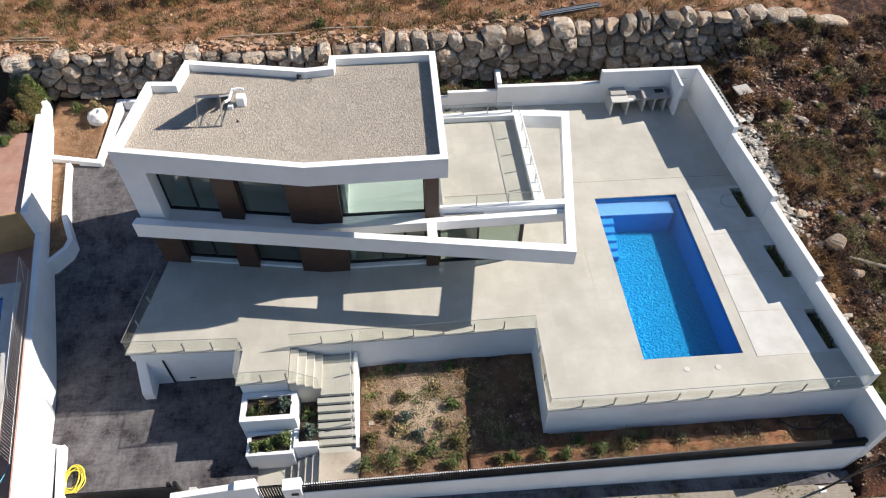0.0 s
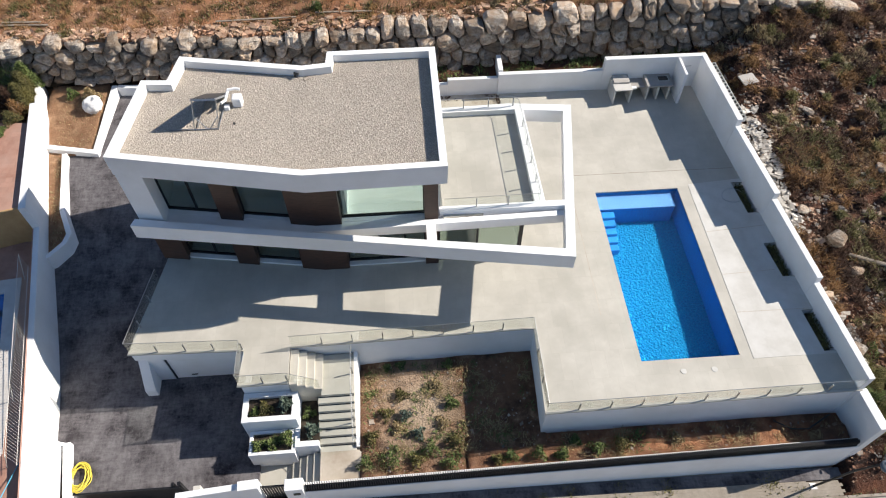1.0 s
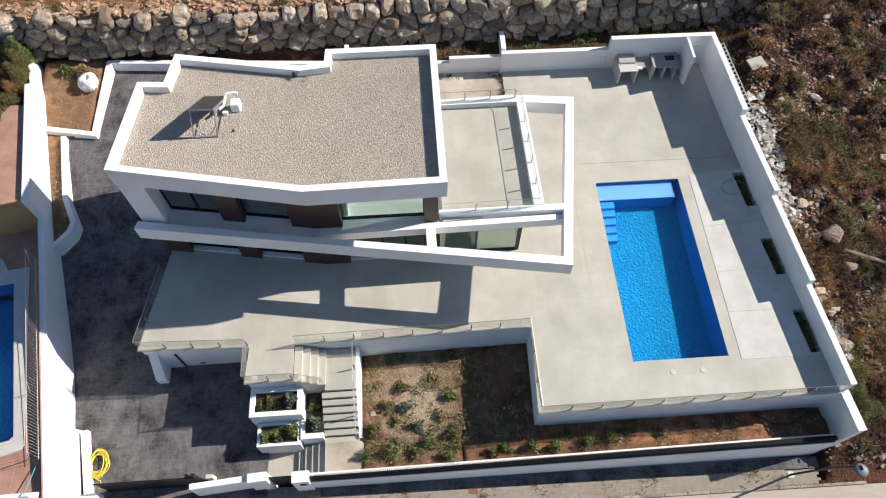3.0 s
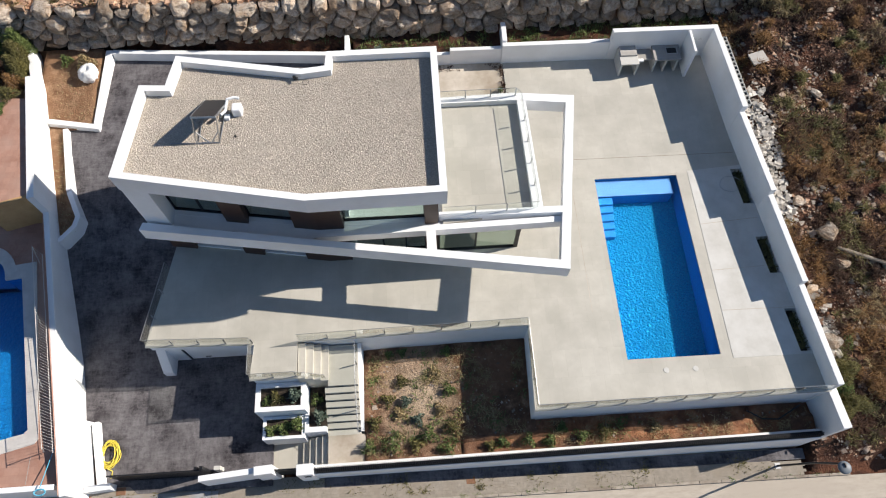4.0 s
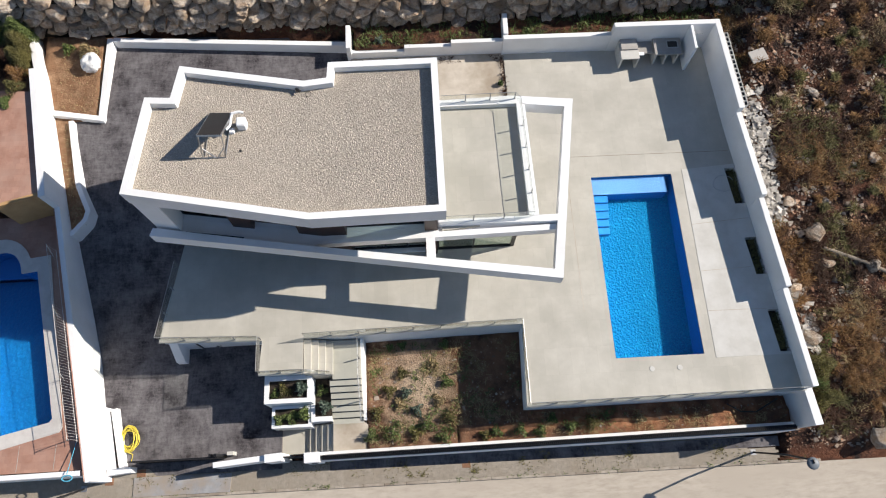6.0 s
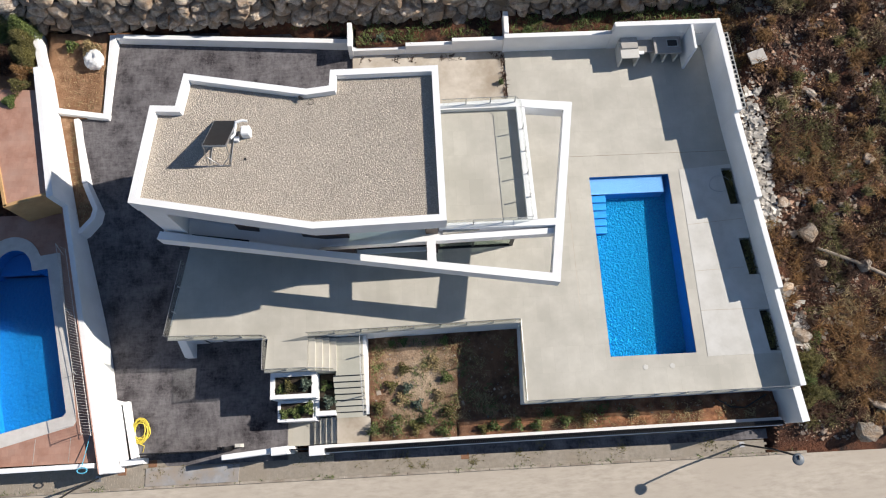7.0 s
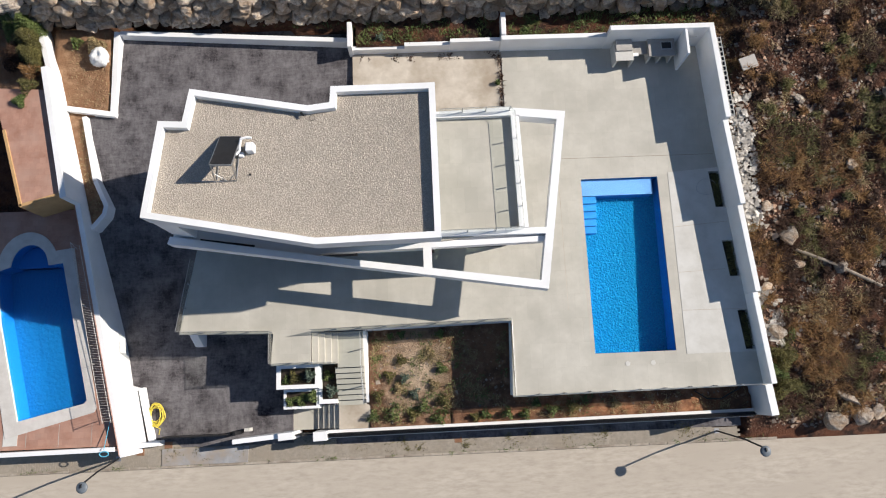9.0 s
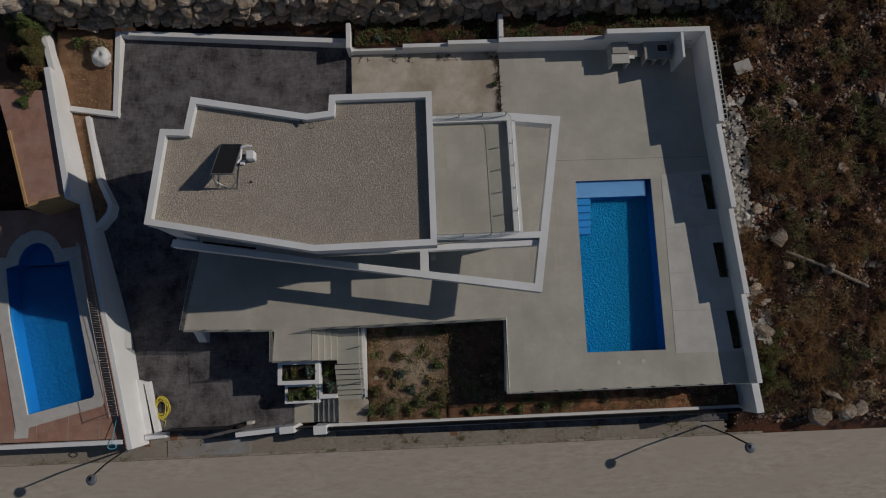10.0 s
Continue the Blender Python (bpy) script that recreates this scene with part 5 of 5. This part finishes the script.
def scatter(n, x0, x1, y0, y1, seed, zf=ground_z, ok=None, clump=0, spread=0.17):
    """Places on the ground, even or gathered in clumps."""
    rng = np.random.default_rng(seed)
    if clump:
        c = np.stack([rng.uniform(x0, x1, n // clump), rng.uniform(y0, y1, n // clump)], -1)
        p = np.repeat(c, clump, 0) + rng.normal(0, spread, (len(c) * clump, 2)) * np.repeat(rng.uniform(0.4, 1.8, len(c)), clump)[:, None]
    else:
        p = np.stack([rng.uniform(x0, x1, n), rng.uniform(y0, y1, n)], -1)
    p = p[(p[:, 0] > x0) & (p[:, 0] < x1) & (p[:, 1] > y0) & (p[:, 1] < y1)]
    if ok:
        p = p[[ok(x, y) for x, y in p]]
    return np.array([(x, y, zf(x, y)) for x, y in p])


def patch(x, y, seed, scale=0.4):
    return noise.noise((x * scale + seed * 7.3, y * scale, seed * 3.1)) + 0.4 * noise.noise((x * scale * 2.6, y * scale * 2.6, seed))


right = lambda x, y: x > 16.3 + (29.95 - y) * 0.0735
R2 = np.random.default_rng(11)
heap = lambda x, y: 20.0 < y < 26.2 and x < 17.6 + (29.95 - y) * 0.0735
slope = lambda x, y: right(x, y) and not heap(x, y) and not (14.0 < y < 18.2 and x < 19.2 and patch(x, y, 7, 0.8) > -0.2)
p = scatter(16000, 16.3, 29, 9.6, 32.2, 1, ok=lambda x, y: right(x, y) and patch(x, y, 1) > -0.15)
stuff("hillside_stones", chips(p, np.minimum(0.12, R2.lognormal(-3.25, 0.6, len(p))), R2, 0.7, "stones"), HILLSTONE, "loose brown and reddish stones on the hillside", "stones")
p = scatter(13000, 16.3, 29, 9.6, 32.2, 31, ok=lambda x, y: right(x, y) and patch(x, y, 9, 0.6) > 0.0)
stuff("pale_stones", chips(p, np.minimum(0.2, R2.lognormal(-3.0, 0.65, len(p))), R2, 0.6, "stones"), RUBBLE, "patches of pale broken stones on the hillside", "stones")
p = scatter(9000, 16.3, 29, 9.6, 32.2, 32, ok=lambda x, y: right(x, y) and patch(x, y, 12, 0.5) > 0.05)
stuff("red_stones", chips(p, np.minimum(0.12, R2.lognormal(-3.3, 0.6, len(p))), R2, 0.6, "stones"), REDRUBBLE, "patches of small reddish stones on the hillside", "stones")
p = scatter(90000, 16.3, 29, 10.2, 32.2, 2, ok=lambda x, y: slope(x, y) and patch(x, y, 1) < -0.06, clump=70, spread=0.13)
stuff("dead_scrub", blades(p, R2.uniform(0.12, 0.5, len(p)), R2, 0.011, 1.3), SCRUB, "dark dead scrub on the hillside", "scrub")
p = scatter(100000, 16.3, 29, 10.2, 32.2, 3, ok=lambda x, y: slope(x, y) and patch(x, y, 3, 0.55) > 0.22, clump=70, spread=0.09)
stuff("dry_grass", blades(p, R2.uniform(0.15, 0.55, len(p)), R2, 0.010, 1.3), HAY, "dry golden brown grass tussocks on the hillside", "grass")
p = scatter(60000, 16.3, 29, 10.2, 28.5, 4, ok=lambda x, y: slope(x, y) and patch(x, y, 4, 0.5) > 0.2, clump=80, spread=0.1)
stuff("green_grass", blades(p, R2.uniform(0.15, 0.5, len(p)), R2, 0.011, 1.2), OLIVE, "patchy olive green weeds on the hillside", "weeds")
p = scatter(24000, 16.3, 29, 10.2, 32.2, 33, ok=lambda x, y: slope(x, y) and patch(x, y, 14, 0.6) > 0.1, clump=50, spread=0.12)
stuff("straw_grass", blades(p, R2.uniform(0.15, 0.5, len(p)), R2, 0.009, 1.3), STRAW, "pale straw tussocks on the hillside", "grass")


def low_bushes(n, clump, seed, high, size):
    """Low domes of twigs: places gathered in rounds, raised towards the middle."""
    rng = np.random.default_rng(seed)
    rows = []
    while len(rows) < n:
        x, y = rng.uniform(16.6, 28.5), rng.uniform(10.4, 31.8)
        if slope(x - 0.4, y) and not 17.4 < x < 18.2:
            rows.append((x, y, ground_z(x, y), rng.uniform(0.5, 1.3)))
    c = np.repeat(np.array(rows), clump, 0)
    a, r = rng.uniform(0, 6.283, len(c)), rng.uniform(0, 1, len(c)) ** 0.6
    out = r * size * c[:, 3] * (0.75 + 0.25 * np.sin(3 * a + c[:, 0]))
    z = c[:, 2] + high * c[:, 3] * (1 - r ** 2) * rng.uniform(0.1, 1, len(c))
    return np.stack([c[:, 0] + out * np.cos(a), c[:, 1] + out * np.sin(a), z], -1)


for n, seed, high, size, m, name, label in ((70, 51, 0.35, 0.42, SCRUB, "brown_bushes", "low dark brown twiggy bushes on the hillside"),
                                            (24, 52, 0.32, 0.36, OLIVE, "olive_bushes", "low olive green bushes on the hillside"),
                                            (34, 53, 0.34, 0.34, HAY, "hay_tussocks", "round golden brown tussocks on the hillside")):
    p = low_bushes(n, 420, seed, high, size)
    stuff(name, blades(p, R2.uniform(0.08, 0.26, len(p)), R2, 0.011, 1.3), m, label, "bushes")
p = scatter(26000, -22, 24, 32.6, 40, 5, clump=24)
stuff("field_grass", blades(p, R2.uniform(0.12, 0.42, len(p)), R2, 0.009, 1.2), HAY, "dry yellow brown grass on the field above the stone wall", "grass")
p = scatter(20000, -22, 24, 32.6, 40, 6, clump=40)
stuff("field_weeds", blades(p, R2.uniform(0.1, 0.3, len(p)), R2, 0.013, 1.2), OLIVE, "patchy olive green weeds on the field", "weeds")
p = scatter(5000, -22, 24, 32.5, 38, 7)
stuff("field_stones", chips(p, np.minimum(0.1, R2.lognormal(-3.2, 0.6, len(p))), R2, 0.7, "stones"), REDRUBBLE, "loose stones on the dry field", "stones")
p = scatter(1800, -21, 9, 32.62, 33.4, 8)
stuff("wall_rubble", chips(p, np.minimum(0.26, R2.lognormal(-2.25, 0.5, len(p))), R2, 0.7, "stones"), REDRUBBLE, "reddish rubble along the top of the stone wall", "rubble")
p = scatter(2300, 16.6, 18.8, 19.6, 26.4, 9, ok=lambda x, y: right(x, y) and patch(x, y, 16, 0.9) > -0.3 and x < 17.6 + (29.95 - y) * 0.0735 + 0.5 * patch(x, y, 5, 1.0))
p[:, 2] += R2.uniform(0, 0.22, len(p))
stuff("tile_rubble", chips(p, np.minimum(0.2, R2.lognormal(-2.45, 0.5, len(p))), R2, 0.16, "tiles"), PALERUBBLE, "heap of broken pale tiles beside the wall", "rubble")
p = scatter(1200, 17.5, 19.5, 13.9, 18.2, 10, ok=lambda x, y: right(x, y) and patch(x, y, 7, 0.8) > -0.2)
stuff("stone_heap", chips(p, np.minimum(0.24, R2.lognormal(-2.4, 0.5, len(p))), R2, 0.6, "stones"), PALERUBBLE, "heap of broken pale stones beside the wall", "rubble")
strip_ok = lambda x, y: y > 30.35 and abs(x - 5.6) > 0.3 and x > -14.6 + 0 * y and (x > -2.3 or y > 31.75 - (x + 14.75) * 0.077)
p = scatter(5000, -14.6, 17, 30.35, 31.7, 12, ok=strip_ok, clump=18)
stuff("verge_weeds", blades(p, R2.uniform(0.08, 0.3, len(p)), R2, 0.013, 1.1), GREEN, "weeds in the shaded strip below the stone wall", "weeds")
in_garden = lambda x, y: (x < 5.0 and y < 15.4) or y < 11.8
p = scatter(16000, -2.0, 17.3, 10.7, 15.4, 13, garden_z, lambda x, y: in_garden(x, y) and patch(x, y, 8, 0.7) > 0.05, clump=22)
stuff("garden_grass", blades(p, R2.uniform(0.08, 0.32, len(p)), R2, 0.008, 1.3), STRAW, "sparse dry grass on the garden soil", "grass")
p = scatter(7000, -2.0, 12, 10.7, 15.4, 14, garden_z, lambda x, y: in_garden(x, y) and patch(x, y, 6, 0.9) > 0.08, clump=26)
stuff("garden_weeds", blades(p, R2.uniform(0.06, 0.2, len(p)), R2, 0.013, 1.2), GREEN, "low green weeds on the garden soil", "weeds")
p = scatter(1600, -2.0, 17.3, 10.7, 15.4, 15, garden_z, in_garden)
stuff("garden_stones", chips(p, R2.lognormal(-3.5, 0.5, len(p)), R2, 0.7, "stones"), RUBBLE, "small stones on the garden soil", "stones")
p = scatter(420, -17.3, -15.2, 27.5, 31.8, 16, lambda x, y: -0.2 + 0.10 * (y - 27.3), lambda x, y: x > wall_x(y) + 0.1)
stuff("plot_grass", blades(p, R2.uniform(0.05, 0.15, len(p)), R2, 0.012, 1.2), STRAW, "sparse dry weeds on the bare earth plot", "weeds")
p = scatter(900, -16.9, -15.4, 21.8, 27.0, 17, lambda x, y: lerp(y, [(21.2, -0.95), (27.2, -0.2)]), lambda x, y: wall_x(y) + 0.05 < x < lerp(y, [(22, -15.55), (23.8, -16.0), (27.2, -16.6)]), clump=15)
stuff("strip_weeds", blades(p, R2.uniform(0.06, 0.22, len(p)), R2, 0.012, 1.2), STRAW, "dry weeds in the narrow earth strip", "weeds")
p = scatter(900, -2.3, 5.3, 29.6, 30.05, 34, lambda x, y: -0.05, lambda x, y: patch(x, y, 15, 0.8) > -0.1, clump=12, spread=0.08)
stuff("yard_moss", blades(p, R2.uniform(0.02, 0.07, len(p)), R2, 0.02, 1.6), SCRUB, "dark moss and leaves along the foot of the wall", "moss")
p = scatter(800, 5.3, 5.48, 25.6, 29.9, 35, lambda x, y: -0.05, clump=10, spread=0.1)
stuff("gap_weeds", blades(p, R2.uniform(0.05, 0.22, len(p)), R2, 0.012, 1.3), SCRUB, "dark weeds growing along the edge of the sandy concrete", "weeds")
p = scatter(1200, 1.9, 5.3, 25.45, 25.75, 36, lambda x, y: -0.05, clump=16, spread=0.1)
stuff("back_weeds", blades(p, R2.uniform(0.1, 0.5, len(p)), R2, 0.012, 1.2), HAY, "dry brown weeds behind the house", "weeds")
p = scatter(1500, -20, 20, 9.06, 9.2, 18, lambda x, y: street_z(x) - 0.06, clump=30)
stuff("kerb_weeds", blades(p, R2.uniform(0.04, 0.16, len(p)), R2, 0.012, 1.4), GREEN, "weeds growing along the kerb", "weeds")
p = scatter(1500, -14, 17, 9.3, 10.25, 19, lambda x, y: street_z(x) - 0.04, clump=45)
stuff("pavement_weeds", blades(p, R2.uniform(0.04, 0.14, len(p)), R2, 0.012, 1.4), OLIVE, "olive green weeds in the footway joints", "weeds")

# ---- single rocks, log, timber and tubes ----
ROCKS = []
for k in range(12):
    bm = bmesh.new()
    bmesh.ops.create_icosphere(bm, subdivisions=3, radius=1)
    rr = random.Random(k)
    off = Vector((rr.uniform(0, 50), rr.uniform(0, 50), rr.uniform(0, 50)))
    cuts = [(Vector((rr.gauss(0, 1), rr.gauss(0, 1), rr.gauss(0, 0.7))).normalized(), rr.uniform(0.52, 0.86)) for _ in range(15)]
    for v in bm.verts:
        c = v.co
        v.co = Vector([math.copysign(abs(q) ** 0.5, q) for q in c]) * 0.93
        for n, d in cuts:
            o = v.co.dot(n) - d
            if o > 0:
                v.co -= n * o
        v.co *= 1 + 0.09 * noise.noise(c * 2.2 + off) + 0.05 * noise.noise(c * 5 + off)
    me = bpy.data.meshes.new("boulder")
    bm.to_mesh(me)
    bm.free()
    me.materials.append(STONE)
    ROCKS.append(me)
for k, (x, y, sx, sy, sz) in enumerate([(22.3, 9.95, 0.62, 0.55, 0.5), (23.75, 10.1, 0.6, 0.45, 0.4), (24.6, 10.3, 0.5, 0.4, 0.35), (19.75, 19.45, 0.5, 0.55, 0.42), (20.3, 18.0, 0.35, 0.3, 0.25),
                                        (19.2, 14.5, 0.35, 0.45, 0.3), (22.4, 17.8, 0.45, 0.35, 0.3), (22.8, 11.2, 0.9, 0.25, 0.2), (18.6, 16.9, 0.3, 0.3, 0.2), (24.8, 26.2, 0.35, 0.3, 0.25),
                                        (21.4, 15.0, 0.3, 0.25, 0.2), (20.4, 26.1, 0.3, 0.25, 0.2), (23.0, 22.8, 0.3, 0.3, 0.2), (18.6, 20.9, 0.35, 0.25, 0.2), (-16.0, 32.0, 0.6, 0.5, 0.4)]):
    o = tagged(part("rock", ROCKS[k % 12], STONE), "rough pale limestone rock lying on dry earth", "rock", "loose rocks")
    o.matrix_basis = pose(x, y, ground_z(x, y) + sz * 0.4, 0, 0, 47 * k) @ Matrix.Diagonal((sx * 1.15, sy * 1.15, sz * 1.1, 1))
tagged(part("dead_log", tube([(20.1, 18.7, ground_z(20.1, 18.7) + 0.2), (22, 17.9, ground_z(22, 17.9) + 0.22), (24.6, 16.7, ground_z(24.6, 16.7) + 0.25)], 0.09, 8), WOOD), "pale weathered timber pole lying on the hillside", "pole")
bm = box(-0.45, 0.45, -0.32, 0.32, -0.03, 0.03)
bm.transform(pose(17.7, 27.9, ground_z(17.9, 27.9) + 0.16, 8, 5, 20))
tagged(part("stone_slab", bm, KERB), "broken grey slab on the hillside", "slab")
bundle = thing("tube_bundle", (9.5, 33.2, 3.4), "bundle of grey metal tubes lying on dry grass", "tubes")
for k in range(16):
    y = 32.95 + 0.05 * (k % 8)
    z0 = ground_z(9.5, 33.2) + 0.22 + 0.06 * (k // 8)
    part("tube", tube([(7.9 + 0.1 * R2.random(), y + 0.05 * R2.random(), z0), (11.2 + 0.3 * R2.random(), y + 0.62 + 0.05 * R2.random(), z0 + 0.1)], 0.028, 5), STEEL if k % 3 else DARK, bundle)
for a, b in (((-9.2, 33.6), (-5.0, 33.65)), ((-4.0, 33.9), (-1.0, 33.7)), ((-20.5, 33.9), (-17.8, 33.8)), ((-20.2, 34.1), (-18.2, 34.0))):
    za, zb = ground_z(*a) + 0.14, ground_z(*b) + 0.14
    tagged(part("timber_plank", prism(strip(a, b, -0.06, 0.06), [za - 0.03, zb - 0.03, zb - 0.03, za - 0.03], [za, zb, zb, za]), WOOD), "weathered timber plank lying in dry grass", "plank", "planks on the field")

# ---- boulder retaining wall ----


def wall_top(x):
    return lerp(x, [(-20, 2.7), (-12, 2.5), (-6, 2.5), (3, 3.0), (12, 3.6), (18, 3.8), (23.3, 3.3)])


def wall_foot(x):
    return lerp(x, [(-20, 0.3), (9, 0.45), (14, 0.75), (18, 1.4), (23.3, 2.7)])


def face_y(x):
    """The foot line of the boulders."""
    return lerp(x, [(-20, 32.12), (-12, 32.08), (-3, 31.85), (5, 31.75)])


# Near-black backing puts shade into the gaps between the boulders.
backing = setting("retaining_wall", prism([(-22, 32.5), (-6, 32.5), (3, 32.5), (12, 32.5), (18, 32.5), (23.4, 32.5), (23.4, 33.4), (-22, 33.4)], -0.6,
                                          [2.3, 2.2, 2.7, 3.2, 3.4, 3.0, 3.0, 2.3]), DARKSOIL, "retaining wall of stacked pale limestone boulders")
RB = random.Random(5)


def clip(poly, p, n):
    """The part of a polygon on the inner side of the line through p with outward normal n."""
    out = []
    for k in range(len(poly)):
        a, b = poly[k], poly[(k + 1) % len(poly)]
        da, db = (a - p).dot(n), (b - p).dot(n)
        if da <= 0:
            out.append(a)
        if da * db < 0:
            out.append(a + (b - a) * (da / (da - db)))
    return out


def boulder(poly, seed):
    """A rough stone over one cell of the wall's face (x and height): back, rim, bulging face."""
    rr = random.Random(seed)
    pts = []
    for k in range(len(poly)):
        a, b, d = poly[k - 1], poly[k], poly[(k + 1) % len(poly)]
        pts += [b + (a - b) * 0.2, b + (d - b) * 0.2]
    mid = sum(pts, Vector((0, 0))) / len(pts)
    off = Vector((rr.uniform(0, 90), rr.uniform(0, 90), 0))
    foot = wall_foot(mid.x)
    push, lean = rr.uniform(-0.22, 0.14), Vector((rr.uniform(-0.35, 0.45), rr.uniform(-0.05, 0.5)))
    bm = bmesh.new()
    rings = []
    for scale, out in ((0.9, 0.75), (1.0, 0.30), (0.99, 0.12), (0.955, 0.0), (0.85, -0.09), (0.55, -0.13), (0.25, -0.14)):
        row = []
        for q in pts:
            d = mid + (q - mid) * scale
            w = noise.noise(Vector((d.x, d.y, out)) * 2.3 + off) * 0.2 + noise.noise(Vector((d.x, d.y, out)) * 6 + off) * 0.09
            y = face_y(mid.x) + 0.16 * (d.y - foot) + out + push + (w + lean.dot(d - mid) * 0.8 if out < 0.2 else 0)
            g = 1 + w * 0.35
            row.append(bm.verts.new((mid.x + (d.x - mid.x) * g, y, mid.y + (d.y - mid.y) * g)))
        rings.append(row)
    n = len(pts)
    for r0, r1 in zip(rings, rings[1:]):
        for k in range(n):
            bm.faces.new((r0[k], r0[(k + 1) % n], r1[(k + 1) % n], r1[k]))
    bm.faces.new(rings[0][::-1])
    bm.faces.new(rings[-1])
    return bm


FLAT = 0.72  # stones lie flat: wider than high
seeds = []
for x0, x1, wide, marks in ((-19.8, 8.2, 0.92, (0.05, 0.23, 0.42, 0.62, 0.86)), (8.2, 23.0, 0.88, (0.06, 0.25, 0.45, 0.65, 0.88))):
    rows = len(marks)
    for r in range(rows):
        x = x0 + RB.uniform(0, 0.5)
        while x < x1:
            w = wide * RB.uniform(0.5, 1.55) * (1.05 if r == rows - 1 else 0.95)
            f, t = wall_foot(x), wall_top(x)
            if t - f > 0.3 * rows * 0.4:
                seeds.append(Vector((x + w / 2, f + (t - f) * (marks[r] + RB.uniform(-0.055, 0.055)))))
            x += w
for k, s in enumerate(seeds):
    f, t = wall_foot(s.x), wall_top(s.x)
    up = t + RB.uniform(-0.2, 0.22)
    c = Vector((s.x * FLAT, s.y))
    cell = [Vector((c.x - 0.8, f)), Vector((c.x + 0.8, f)), Vector((c.x + 0.8, up)), Vector((c.x - 0.8, up))]
    flat = [Vector((q.x * FLAT, q.y)) for q in seeds if 0 < (q - s).length < 3]
    for o in flat:
        d = o - c
        cell = clip(cell, c + d * 0.5 - d.normalized() * 0.02, d.normalized())
        if len(cell) < 3:
            break
    if len(cell) > 2:
        part("boulder", boulder([Vector((q.x / FLAT, q.y)) for q in cell], k), STONE, backing)

# ---- kerb stones and footway slabs ----
kerb_me = bpy.data.meshes.new("kerb_stone")
bm = box(-0.496, 0.496, -0.06, 0.06, -0.25, 0.0, bevel=0.012)
bm.to_mesh(kerb_me)
bm.free()
kerb = thing("kerb", (0, 9.06, -3.2), "row of worn concrete kerb stones", "kerb", "", "structure")
for k in range(44):
    x = -24 + k
    s = part("kerb_stone", kerb_me, KERBSTONE, kerb)
    s.matrix_basis = Matrix.Translation((x, 9.06, street_z(x) - 0.015)) @ Matrix.Rotation(0.04, 4, "Y")
# Dark strip that paints the front wall's shadow onto the footway.
setting("footway_edge", sloped_sheet(list(np.arange(-4.0, 17.6, 1.2)), [9.8, 10.28], lambda x, y: street_z(x) - 0.008, 0.05), ASPHALT, "dark strip painted as the front wall's shade on the footway")
slab_me = bpy.data.meshes.new("paver")
bm = box(-0.1225, 0.1225, -0.0605, 0.0605, -0.05, 0.0, bevel=0.003)
bm.to_mesh(slab_me)
bm.free()
for j in range(5):
    for k in range(60):
        x = -4.0 + 0.25 * k + 0.125 * (j % 2)
        s = part("paver", slab_me, PAVER, pavement)
        s.matrix_basis = Matrix.Translation((x, 9.19 + 0.125 * j, street_z(x) - 0.022)) @ Matrix.Rotation(0.04, 4, "Y")
bm = bmesh.new()
for j in range(9):
    for k in range(26 if j < 5 else 0):
        x = 11.0 + 0.25 * k + 0.125 * (j % 2)
        box(x - 0.1225, x + 0.1225, 9.13 + 0.125 * j, 9.252 + 0.125 * j, street_z(x) - 0.06, street_z(x) - 0.022, bm)
    for k in range(64):
        x = -20.2 + 0.25 * k + 0.125 * (j % 2)
        if not -13.0 < x < -8.4:
            box(x - 0.1225, x + 0.1225, 9.13 + 0.125 * j, 9.252 + 0.125 * j, street_z(x) - 0.06, street_z(x) - 0.022, bm)
rest = part("pavers", bm, PAVER, pavement)
rest["kind"] = "stuff"
